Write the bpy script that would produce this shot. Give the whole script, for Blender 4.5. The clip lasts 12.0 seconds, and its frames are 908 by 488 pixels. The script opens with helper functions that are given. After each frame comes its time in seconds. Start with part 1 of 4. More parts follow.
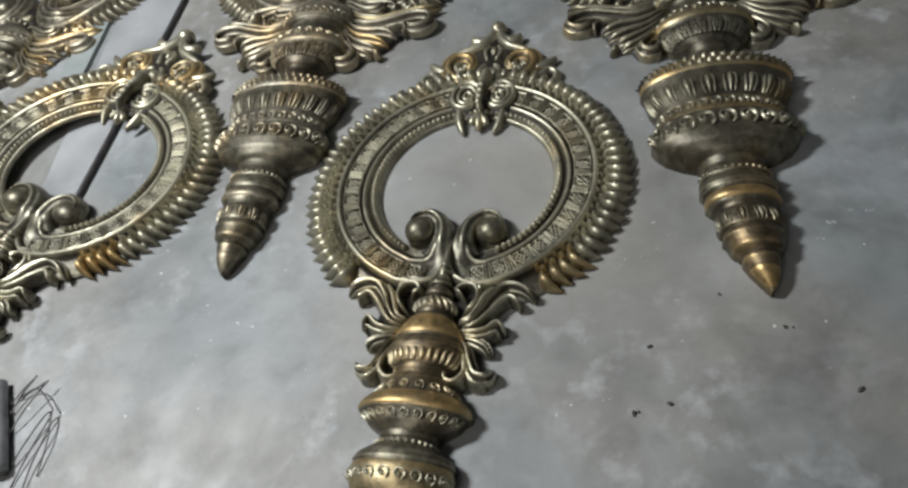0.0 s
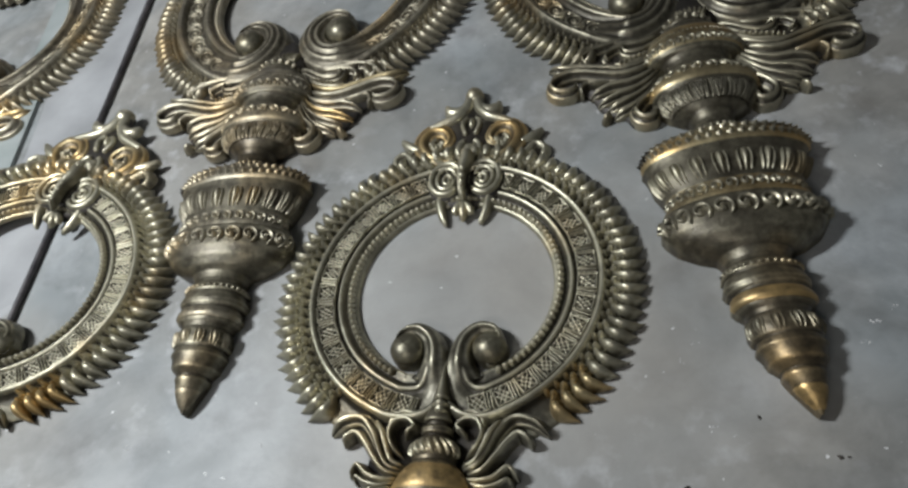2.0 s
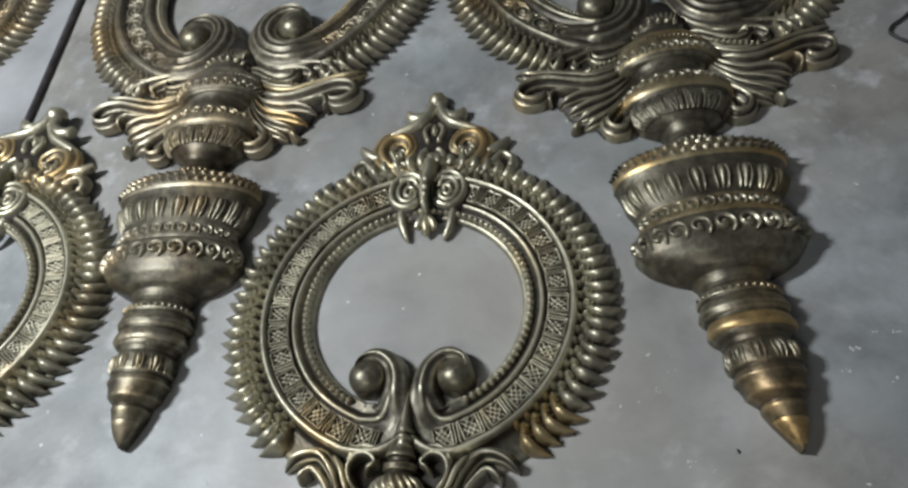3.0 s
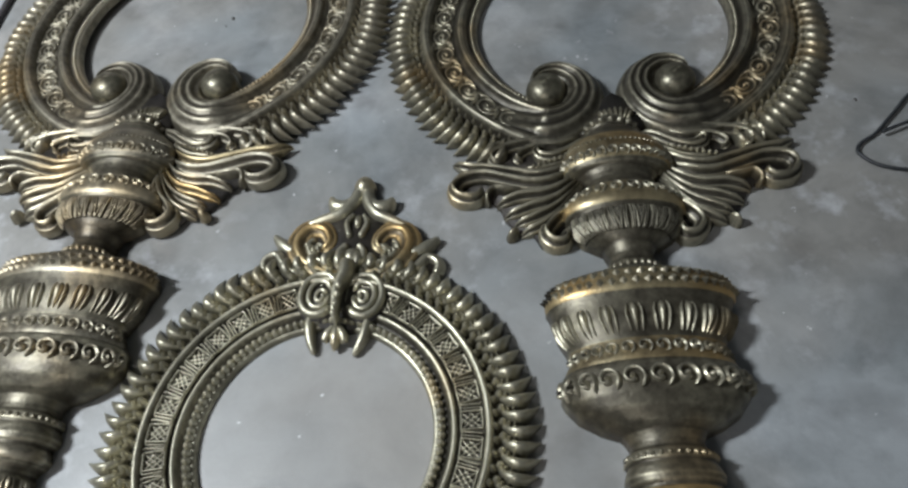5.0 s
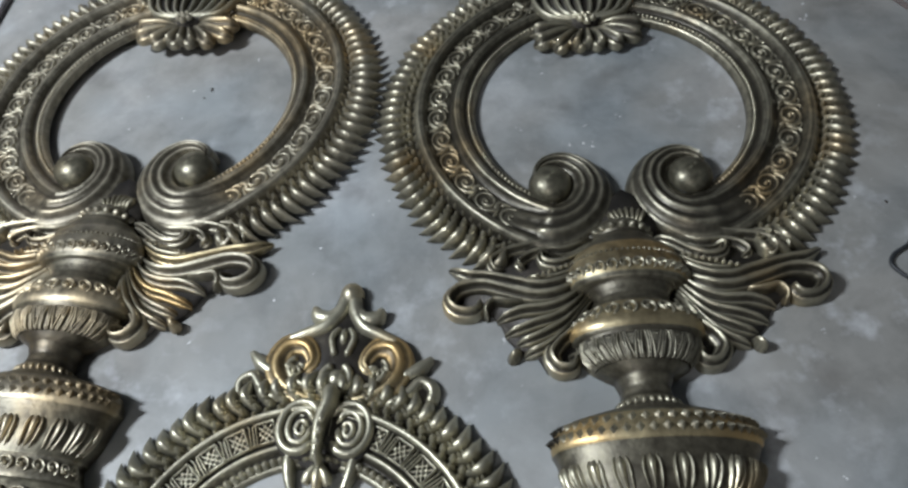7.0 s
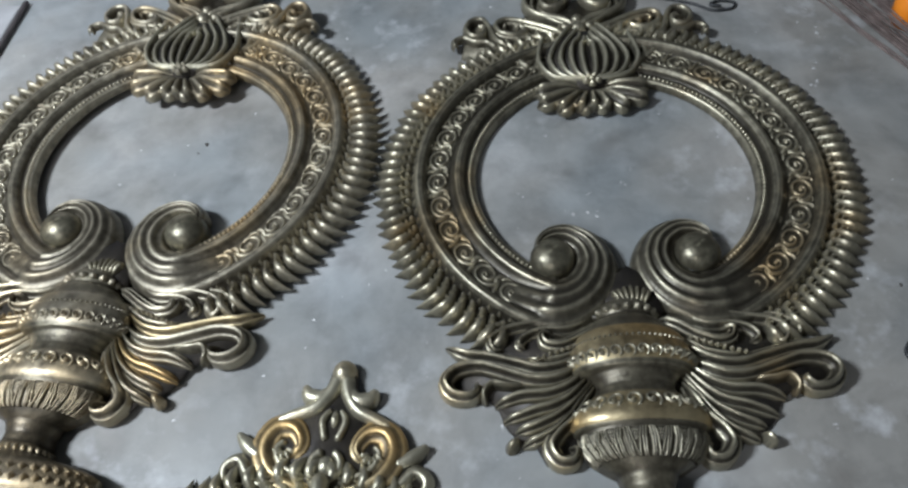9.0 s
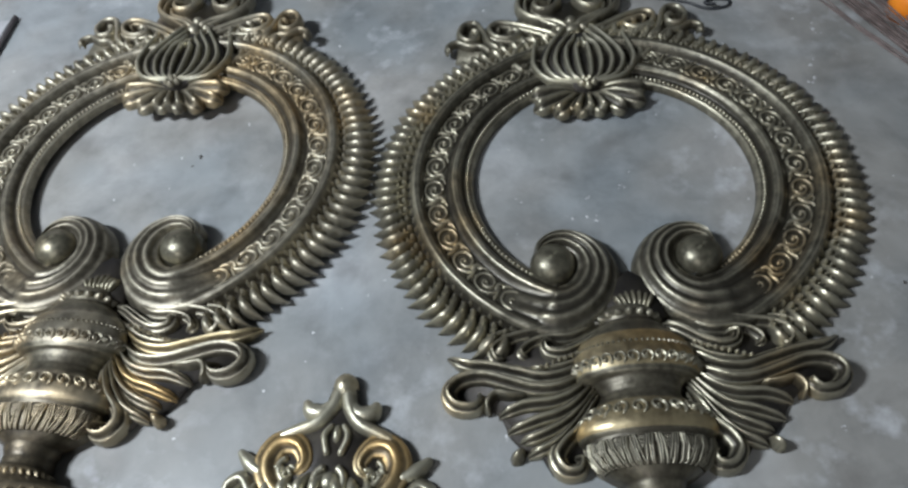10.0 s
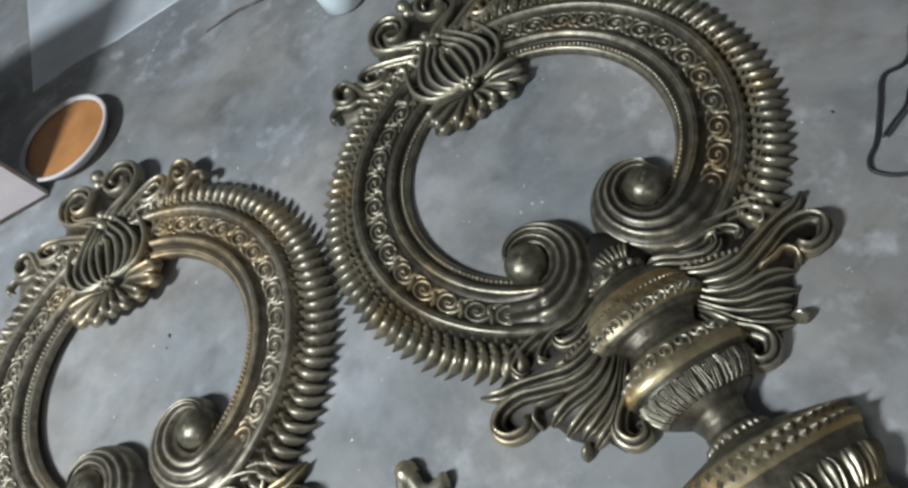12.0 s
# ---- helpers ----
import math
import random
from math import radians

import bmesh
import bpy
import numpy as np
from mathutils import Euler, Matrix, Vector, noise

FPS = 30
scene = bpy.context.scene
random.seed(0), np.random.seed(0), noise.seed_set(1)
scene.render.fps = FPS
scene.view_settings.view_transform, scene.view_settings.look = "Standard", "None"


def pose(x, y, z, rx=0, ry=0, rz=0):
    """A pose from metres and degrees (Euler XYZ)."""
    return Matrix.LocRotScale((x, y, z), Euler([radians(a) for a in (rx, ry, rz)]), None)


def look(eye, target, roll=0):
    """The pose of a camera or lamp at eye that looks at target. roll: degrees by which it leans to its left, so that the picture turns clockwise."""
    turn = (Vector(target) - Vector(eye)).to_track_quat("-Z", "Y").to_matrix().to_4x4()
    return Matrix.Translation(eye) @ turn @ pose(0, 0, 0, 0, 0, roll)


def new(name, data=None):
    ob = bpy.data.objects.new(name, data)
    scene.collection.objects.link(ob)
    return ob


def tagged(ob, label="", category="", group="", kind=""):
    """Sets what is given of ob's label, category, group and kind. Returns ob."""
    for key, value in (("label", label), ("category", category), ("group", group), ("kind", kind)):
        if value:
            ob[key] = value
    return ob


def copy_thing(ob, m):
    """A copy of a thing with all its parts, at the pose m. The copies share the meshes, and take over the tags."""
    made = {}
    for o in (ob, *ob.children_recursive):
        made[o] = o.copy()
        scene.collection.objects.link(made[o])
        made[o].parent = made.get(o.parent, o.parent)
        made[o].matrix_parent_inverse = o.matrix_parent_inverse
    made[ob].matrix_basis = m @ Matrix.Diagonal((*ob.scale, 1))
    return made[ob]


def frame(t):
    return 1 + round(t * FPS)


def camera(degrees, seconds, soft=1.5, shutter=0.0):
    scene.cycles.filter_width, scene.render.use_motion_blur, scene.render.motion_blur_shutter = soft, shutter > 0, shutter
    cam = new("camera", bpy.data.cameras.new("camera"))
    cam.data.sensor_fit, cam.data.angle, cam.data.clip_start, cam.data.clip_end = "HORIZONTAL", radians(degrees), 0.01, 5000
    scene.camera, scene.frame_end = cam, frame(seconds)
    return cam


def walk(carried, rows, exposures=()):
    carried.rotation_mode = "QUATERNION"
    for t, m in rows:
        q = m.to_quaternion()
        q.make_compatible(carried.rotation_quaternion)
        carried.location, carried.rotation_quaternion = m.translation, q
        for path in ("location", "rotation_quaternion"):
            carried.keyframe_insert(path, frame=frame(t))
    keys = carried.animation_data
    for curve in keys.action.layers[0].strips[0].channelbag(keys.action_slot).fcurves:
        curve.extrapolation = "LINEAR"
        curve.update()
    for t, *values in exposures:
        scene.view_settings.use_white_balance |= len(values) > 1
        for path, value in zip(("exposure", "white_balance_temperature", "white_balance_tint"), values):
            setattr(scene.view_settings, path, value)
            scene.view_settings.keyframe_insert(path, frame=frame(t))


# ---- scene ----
cam = camera(63.5, 12.0, soft=2.75)
PATH = [
    (0, (0.059, 0.004, 1.181), (-0.315, 1.186, -0.388), -20.8),
    (0.5, (0.066, 0.07, 1.18), (-0.29, 1.25, -0.395), -23.8),
    (1, (0.067, 0.124, 1.177), (-0.277, 1.308, -0.398), -23.4),
    (1.5, (0.056, 0.203, 1.174), (-0.264, 1.385, -0.407), -22.7),
    (2, (0.024, 0.292, 1.167), (-0.272, 1.466, -0.425), -22.3),
    (2.5, (0.012, 0.345, 1.151), (-0.231, 1.5, -0.464), -20.6),
    (3, (0.0, 0.386, 1.133), (-0.171, 1.524, -0.502), -17.5),
    (3.5, (0.019, 0.455, 1.116), (-0.089, 1.588, -0.528), -14.2),
    (5.5, (0.13, 0.687, 1.108), (0.033, 1.832, -0.529), -10.4),
    (6, (0.132, 0.765, 1.108), (0.048, 1.914, -0.527), -10.2),
    (6.5, (0.123, 0.816, 1.11), (0.041, 1.967, -0.524), -10.0),
    (7, (0.122, 0.848, 1.113), (0.051, 2.002, -0.519), -9.4),
    (7.5, (0.134, 0.895, 1.128), (0.058, 2.055, -0.499), -8.4),
    (9.5, (0.133, 0.972, 1.136), (0.072, 2.162, -0.47), -8.2),
    (10, (0.133, 0.983, 1.133), (0.073, 2.17, -0.475), -9.3),
    (10.5, (0.145, 0.991, 1.137), (0.101, 2.177, -0.473), -11.5),
    (11, (0.161, 0.993, 1.136), (0.118, 2.177, -0.476), -13.1),
    (11.5, (0.174, 0.996, 1.139), (0.14, 2.181, -0.471), -18.8),
    (12, (0.194, 1.014, 1.173), (0.176, 2.201, -0.436), -37.1),
]
walk(cam, [(t, look(eye, target, roll)) for t, eye, target, roll in PATH],
     ((0, -0.03, 6430, 10), (3.5, 0.04, 6240, 10), (5.5, 0.19, 6080, 10), (7.5, 0.32, 5950, 10), (9.5, 0.42, 5930, 10), (12, 0.4, 6060, 10)))

# ---------------------------------------------------------------- light
world = bpy.data.worlds.new("world")
scene.world = world
world.use_nodes = True
world.node_tree.nodes["Background"].inputs[0].default_value = (0.55, 0.6, 0.7, 1)
world.node_tree.nodes["Background"].inputs[1].default_value = 0.035

LAMP = (-2.3, 1.4, 3.0)
lamp_data = bpy.data.lights.new("tube_light", "AREA")
lamp_data.shape, lamp_data.size, lamp_data.size_y = "RECTANGLE", 0.1, 0.6
lamp_data.energy, lamp_data.color = 153, (0.95, 0.98, 0.99)
lamp = new("tube_light", lamp_data)
lamp.matrix_world = look(LAMP, (-1.2, 1.5, 0))
# unseen fill light behind the camera, added to lift the darker sides
fill_data = bpy.data.lights.new("fill_light", "AREA")
fill_data.shape, fill_data.size, fill_data.size_y = "RECTANGLE", 1.2, 0.2
fill_data.energy, fill_data.color = 20, (1.0, 0.94, 0.86)
fill_lamp = new("fill_light", fill_data)
fill_lamp.matrix_world = look((-1.0, -1.2, 2.8), (0.0, 1.4, 0))


# ---------------------------------------------------------------- materials
def nodes_of(name):
    m = bpy.data.materials.new(name)
    m.use_nodes = True
    t = m.node_tree
    return m, t, t.nodes["Principled BSDF"]


def add(t, kind, **inputs):
    n = t.nodes.new(kind)
    for k, v in inputs.items():
        n.inputs[k.replace("_", " ")].default_value = v
    return n


def ramp(t, source, stops):
    n = t.nodes.new("ShaderNodeValToRGB")
    e = n.color_ramp.elements
    while len(e) < len(stops):
        e.new(0.5)
    for el, (p, c) in zip(e, stops):
        el.position, el.color = p, (*c, 1) if len(c) == 3 else c
    t.links.new(source, n.inputs[0])
    return n.outputs[0]


def grey(v):
    return (v, v, v)


def mix(t, fac, a, b, mode="MIX"):
    n = t.nodes.new("ShaderNodeMix")
    n.data_type, n.blend_type = "RGBA", mode
    for sock, v in ((n.inputs[0], fac), (n.inputs[6], a), (n.inputs[7], b)):
        if isinstance(v, bpy.types.NodeSocket):
            t.links.new(v, sock)
        elif isinstance(v, tuple):
            sock.default_value = (*v, 1) if len(v) == 3 else v
        else:
            sock.default_value = v
    return n.outputs[2]


def place(t):
    return t.nodes.new("ShaderNodeNewGeometry").outputs["Position"]


def noise_at(t, co, scale, detail=4.0, rough=0.55):
    n = add(t, "ShaderNodeTexNoise", Scale=scale, Detail=detail, Roughness=rough)
    t.links.new(co, n.inputs["Vector"])
    return n.outputs[0]


def bump(t, height, strength, distance):
    n = add(t, "ShaderNodeBump", Strength=strength, Distance=distance)
    t.links.new(height, n.inputs["Height"])
    return n.outputs[0]


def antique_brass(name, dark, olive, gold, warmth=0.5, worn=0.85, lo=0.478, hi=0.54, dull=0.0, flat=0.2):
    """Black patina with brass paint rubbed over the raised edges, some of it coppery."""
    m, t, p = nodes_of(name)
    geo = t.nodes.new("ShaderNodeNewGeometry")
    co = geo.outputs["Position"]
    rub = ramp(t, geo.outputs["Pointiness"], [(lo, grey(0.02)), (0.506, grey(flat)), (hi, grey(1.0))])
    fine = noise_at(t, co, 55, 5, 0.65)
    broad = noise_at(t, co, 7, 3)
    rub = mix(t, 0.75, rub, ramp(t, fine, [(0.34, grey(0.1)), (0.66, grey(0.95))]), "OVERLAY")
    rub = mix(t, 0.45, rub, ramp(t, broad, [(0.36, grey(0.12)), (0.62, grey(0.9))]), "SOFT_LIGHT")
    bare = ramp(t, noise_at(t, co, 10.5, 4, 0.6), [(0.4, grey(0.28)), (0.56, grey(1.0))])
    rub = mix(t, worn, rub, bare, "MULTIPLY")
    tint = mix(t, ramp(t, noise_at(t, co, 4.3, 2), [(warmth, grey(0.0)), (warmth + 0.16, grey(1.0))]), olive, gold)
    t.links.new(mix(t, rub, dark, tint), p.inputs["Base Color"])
    t.links.new(mix(t, rub, grey(0.62), grey(0.84)), p.inputs["Metallic"])
    t.links.new(ramp(t, fine, [(0.25, grey(0.25 + dull)), (0.8, grey(0.42 + dull))]), p.inputs["Roughness"])
    t.links.new(bump(t, noise_at(t, co, 160, 3), 0.25, 0.002), p.inputs["Normal"])
    return m


def concrete():
    m, t, p = nodes_of("worn_concrete")
    co = place(t)
    warp = add(t, "ShaderNodeVectorMath")
    warp.operation = "ADD"
    n = add(t, "ShaderNodeTexNoise", Scale=2.2, Detail=3.0)
    t.links.new(co, n.inputs["Vector"])
    t.links.new(co, warp.inputs[0])
    less = add(t, "ShaderNodeVectorMath")
    less.operation = "SCALE"
    less.inputs["Scale"].default_value = 0.22
    t.links.new(n.outputs["Color"], less.inputs[0])
    t.links.new(less.outputs[0], warp.inputs[1])
    w = warp.outputs[0]
    base = ramp(t, noise_at(t, w, 2.6, 6, 0.6), [(0.3, (0.16, 0.166, 0.166)), (0.5, (0.234, 0.239, 0.235)), (0.7, (0.34, 0.343, 0.343))])
    tint = ramp(t, noise_at(t, co, 1.7, 3), [(0.4, (0.455, 0.505, 0.54)), (0.58, (0.57, 0.52, 0.46))])
    col = mix(t, 0.62, base, tint, "SOFT_LIGHT")
    smudge = ramp(t, noise_at(t, co, 6.5, 3, 0.5), [(0.27, (0.55, 0.53, 0.52)), (0.42, (1, 1, 1))])
    col = mix(t, 0.6, col, smudge, "MULTIPLY")
    grime = ramp(t, noise_at(t, w, 9, 6, 0.7), [(0.3, grey(0.62)), (0.55, grey(1.0))])
    col = mix(t, 0.7, col, grime, "MULTIPLY")
    # a paler, warmer patch, ragged at its edge
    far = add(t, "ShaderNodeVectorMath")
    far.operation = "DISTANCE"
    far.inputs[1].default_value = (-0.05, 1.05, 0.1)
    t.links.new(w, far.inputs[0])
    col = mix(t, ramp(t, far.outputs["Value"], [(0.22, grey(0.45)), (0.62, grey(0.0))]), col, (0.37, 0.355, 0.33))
    # whitish lime marks in clusters
    cluster = ramp(t, noise_at(t, w, 1.9, 2), [(0.45, grey(0.0)), (0.6, grey(1.0))])
    marks = ramp(t, noise_at(t, co, 14, 4, 0.6), [(0.52, grey(0.0)), (0.74, grey(1.0))])
    lime = mix(t, 1.0, cluster, marks, "MULTIPLY")
    col = mix(t, mix(t, 0.55, (0, 0, 0), lime), col, (0.56, 0.57, 0.59))
    spots = ramp(t, noise_at(t, co, 60, 2, 0.5), [(0.735, grey(0.0)), (0.775, grey(1.0))])
    col = mix(t, mix(t, 0.8, (0, 0, 0), spots), col, (0.7, 0.7, 0.7))
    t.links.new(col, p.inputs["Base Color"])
    t.links.new(ramp(t, noise_at(t, w, 5, 4), [(0.3, grey(0.36)), (0.7, grey(0.6))]), p.inputs["Roughness"])
    t.links.new(bump(t, noise_at(t, co, 90, 6, 0.7), 0.25, 0.0015), p.inputs["Normal"])
    return m


def plain(name, a, b, scale=12.0, rough=0.6, metal=0.0, relief=0.1):
    m, t, p = nodes_of(name)
    co = place(t)
    t.links.new(ramp(t, noise_at(t, co, scale, 5), [(0.32, a), (0.68, b)]), p.inputs["Base Color"])
    p.inputs["Roughness"].default_value, p.inputs["Metallic"].default_value = rough, metal
    t.links.new(bump(t, noise_at(t, co, scale * 8, 3), relief, 0.002), p.inputs["Normal"])
    return m


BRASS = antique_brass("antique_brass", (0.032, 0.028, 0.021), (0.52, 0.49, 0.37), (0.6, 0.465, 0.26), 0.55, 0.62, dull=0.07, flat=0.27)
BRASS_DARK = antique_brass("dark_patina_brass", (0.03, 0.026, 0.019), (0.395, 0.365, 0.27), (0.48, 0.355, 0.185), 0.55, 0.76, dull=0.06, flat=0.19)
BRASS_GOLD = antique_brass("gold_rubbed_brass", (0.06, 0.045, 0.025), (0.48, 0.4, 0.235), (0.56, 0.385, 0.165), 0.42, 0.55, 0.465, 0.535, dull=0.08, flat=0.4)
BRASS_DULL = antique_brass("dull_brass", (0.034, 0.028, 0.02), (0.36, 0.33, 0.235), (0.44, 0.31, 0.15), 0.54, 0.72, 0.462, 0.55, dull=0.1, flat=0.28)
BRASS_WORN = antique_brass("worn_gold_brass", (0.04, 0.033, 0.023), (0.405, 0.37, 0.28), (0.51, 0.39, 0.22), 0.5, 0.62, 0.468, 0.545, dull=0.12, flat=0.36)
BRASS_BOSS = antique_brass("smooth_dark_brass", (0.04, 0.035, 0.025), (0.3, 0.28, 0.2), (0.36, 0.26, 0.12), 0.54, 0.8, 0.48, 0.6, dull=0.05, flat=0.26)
PATINA = plain("black_patina", (0.02, 0.018, 0.017), (0.05, 0.043, 0.034), 30, 0.5, 0.5, 0.2)
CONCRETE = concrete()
PLASTER = plain("wall_plaster", (0.3, 0.31, 0.32), (0.4, 0.41, 0.42), 3, 0.8)
SHEET = plain("white_plastic_sheet", (0.22, 0.225, 0.23), (0.34, 0.345, 0.355), 5, 0.5)
WHITE_SHEET = plain("bright_plastic_sheet", (0.42, 0.45, 0.47), (0.58, 0.61, 0.63), 7, 0.5)
GREY_BOARD = plain("grey_green_board", (0.2, 0.23, 0.22), (0.3, 0.32, 0.32), 5, 0.6)
PINK_BOARD = plain("pinkish_board", (0.38, 0.34, 0.34), (0.5, 0.45, 0.44), 7, 0.6)
IRON = plain("dark_iron", (0.05, 0.048, 0.052), (0.12, 0.11, 0.11), 40, 0.45, 0.6)
RUBBER = plain("black_cord", (0.012, 0.014, 0.016), (0.03, 0.032, 0.035), 40, 0.55)
ORANGE = plain("orange_paint", (0.36, 0.16, 0.05), (0.47, 0.22, 0.075), 14, 0.45)
ORANGE_CLOTH = plain("orange_plastic", (0.75, 0.2, 0.01), (0.85, 0.28, 0.02), 14, 0.45)
WHITE_RIM = plain("chalky_white", (0.45, 0.43, 0.42), (0.62, 0.59, 0.57), 20, 0.6)
PALE_BLUE = plain("pale_blue_plastic", (0.5, 0.58, 0.6), (0.62, 0.7, 0.72), 9, 0.4)
DARK_BROWN = plain("dark_brown", (0.03, 0.022, 0.017), (0.07, 0.05, 0.04), 20, 0.7)
STRAW = plain("dry_brown_stalk", (0.06, 0.045, 0.04), (0.2, 0.155, 0.14), 30, 0.75)
GALVANISED = plain("dull_grey_metal", (0.16, 0.165, 0.17), (0.3, 0.3, 0.31), 14, 0.45, 0.4)
CHALK = plain("chalk_dust", (0.34, 0.34, 0.34), (0.5, 0.5, 0.5), 60, 0.9)
DIRT = plain("dark_dirt", (0.03, 0.026, 0.022), (0.07, 0.06, 0.05), 60, 0.9)


# ---------------------------------------------------------------- mesh tools
def spline(pts, n):
    """Catmull-Rom through rows of numbers, n samples."""
    p = np.array(pts, float)
    p = np.vstack([2 * p[0] - p[1], p, 2 * p[-1] - p[-2]])
    out = []
    for u in np.linspace(0, len(p) - 3, n):
        i = min(int(u), len(p) - 4)
        f = u - i
        a, b, c, d = p[i:i + 4]
        out.append(0.5 * (2 * b + (c - a) * f + (2 * a - 5 * b + 4 * c - d) * f * f + (3 * b - a - 3 * c + d) * f ** 3))
    return np.array(out)


class Relief:
    """Gathers relief strokes, domes and turned shells into one mesh."""

    def __init__(self):
        self.v, self.f, self.n = [], [], 0

    def grid(self, P, wrap=False):
        a, b = P.shape[:2]
        up = np.cross(P[:-1, 1:] - P[:-1, :-1], P[1:, :-1] - P[:-1, :-1])[..., 2].sum()
        if up < 0:
            P = P[:, ::-1]
        self.v.append(P.reshape(-1, 3))
        o = self.n
        for i in range(a - 1):
            for j in range(b if wrap else b - 1):
                k = (j + 1) % b
                self.f.append((o + i * b + j, o + i * b + k, o + (i + 1) * b + k, o + (i + 1) * b + j))
        self.n += a * b
        return self

    def stroke(self, pts, z0=0.0, n=18, m=7, ends=0.12, flutes=0, lift=None, sharp=1.0):
        """A raised strand through rows x, y, half width, height; ends: rounded share of its length."""
        s = spline(pts, n)
        xy = s[:, :2]
        d = np.gradient(xy, axis=0)
        d /= np.maximum(np.linalg.norm(d, axis=1, keepdims=True), 1e-9)
        side = np.c_[-d[:, 1], d[:, 0]]
        u = np.linspace(0, 1, n)
        e = np.sqrt(np.clip(np.minimum(u + 0.015, 1.015 - u) / max(ends, 1e-6), 0.0, 1.0))
        a = np.linspace(0, math.pi, m)
        cs, sn = np.cos(a), np.sin(a) ** sharp
        if flutes:
            sn = sn * (0.8 + 0.2 * np.cos((cs + (1 if flutes % 2 == 0 else 0)) * math.pi * flutes))
        P = np.zeros((n, m, 3))
        w, h = np.maximum(s[:, 2], 1e-4) * e, np.maximum(s[:, 3], 1e-4) * e
        P[:, :, :2] = xy[:, None] + side[:, None] * (w[:, None] * cs)[:, :, None]
        P[:, :, 2] = z0 + h[:, None] * sn
        if lift:
            P = lift(P)
        return self.grid(P)

    def dome(self, x, y, r, h, z0=0.0, n=10, rings=5, stretch=1.0, lift=None):
        a = np.linspace(0, 2 * math.pi, n, endpoint=False)
        rows = [[(x + r * math.cos(t) * math.cos(b), y + stretch * r * math.cos(t) * math.sin(b), z0 + h * math.sin(t)) for b in a] for t in np.linspace(0, math.pi / 2 * 0.985, rings)]
        P = np.array(rows)
        return self.grid(lift(P) if lift else P, True)

    def turn(self, profile, centre, a0, a1, n):
        """Rows r, z swept round a centre from a0 to a1 degrees."""
        pr = np.array(profile)
        t = np.radians(np.linspace(a0, a1, n))
        P = np.zeros((n, len(pr), 3))
        P[:, :, 0] = centre[0] + np.cos(t)[:, None] * pr[:, 0]
        P[:, :, 1] = centre[1] + np.sin(t)[:, None] * pr[:, 0]
        P[:, :, 2] = pr[:, 1]
        return self.grid(P)

    def plate(self, outline, z0, z1):
        """A flat plate with that outline, a little smaller on top."""
        p = np.array(outline, float)
        c = p.mean(0)
        o, k = self.n, len(p)
        top = c + (p - c) * 0.97
        self.v.append(np.vstack([np.c_[p, np.full(k, z0)], np.c_[top, np.full(k, z1)]]))
        for i in range(k):
            j = (i + 1) % k
            self.f.append((o + i, o + j, o + k + j, o + k + i))
        self.f.append(tuple(range(o + k, o + 2 * k)))
        self.n += 2 * k
        return self

    def mesh(self, name, material, smooth=True):
        me = bpy.data.meshes.new(name)
        me.from_pydata(np.vstack(self.v).tolist(), [], self.f)
        me.materials.append(material)
        if smooth:
            me.polygons.foreach_set("use_smooth", [True] * len(me.polygons))
        return me


def field(x0, x1, y0, y1, lines, step=0.0011):
    """A flat patch, rows x, y, z, with a rounded ridge along each line (ax, ay, bx, by, half width, height)."""
    x, y = np.meshgrid(np.linspace(x0, x1, int((x1 - x0) / step) + 2), np.linspace(y0, y1, int((y1 - y0) / step) + 2))
    z = np.zeros_like(x)
    for ax, ay, bx, by, w, h in lines:
        dx, dy = bx - ax, by - ay
        u = np.clip(((x - ax) * dx + (y - ay) * dy) / (dx * dx + dy * dy), 0, 1)
        d = np.hypot(x - ax - u * dx, y - ay - u * dy)
        z = np.maximum(z, h * np.sqrt(np.clip(1 - (d / w) ** 2, 0, 1)))
    return np.stack([x, y, z], -1)


def part(name, shape, material, parent, label="", m=None, smooth=True):
    """Links a Relief or a mesh as one object under a thing or a part."""
    me = shape.mesh(name, material, smooth) if isinstance(shape, Relief) else shape
    ob = new(name, me)
    ob.parent = parent
    if m is not None:
        ob.matrix_basis = m
    return tagged(ob, label)


def thing(name, label, category, m=None, group=""):
    ob = new(name)
    ob.empty_display_size = 0.05
    if m is not None:
        ob.matrix_basis = m
    return tagged(ob, label, category, group)


def tube(points, r, n=24, m=8):
    """A closed round tube through rows x, y, z."""
    s = spline(points, n)
    d = np.gradient(s, axis=0)
    d /= np.linalg.norm(d, axis=1, keepdims=True)
    side = np.cross(d, (0.13, 0.21, 1.0))
    side /= np.linalg.norm(side, axis=1, keepdims=True)
    up = np.cross(side, d)
    a = np.linspace(0, 2 * math.pi, m, endpoint=False)
    rr = np.full(n, r) if np.isscalar(r) else np.interp(np.linspace(0, 1, n), np.linspace(0, 1, len(r)), r)
    P = s[:, None] + rr[:, None, None] * (side[:, None] * np.cos(a)[None, :, None] + up[:, None] * np.sin(a)[None, :, None])
    R = Relief()
    R.v.append(P.reshape(-1, 3))
    R.f += [(i * m + j, i * m + (j + 1) % m, (i + 1) * m + (j + 1) % m, (i + 1) * m + j) for i in range(n - 1) for j in range(m)]
    R.n = n * m
    R.f.append(tuple(range(m))[::-1])
    R.f.append(tuple(R.n - m + i for i in range(m)))
    return R


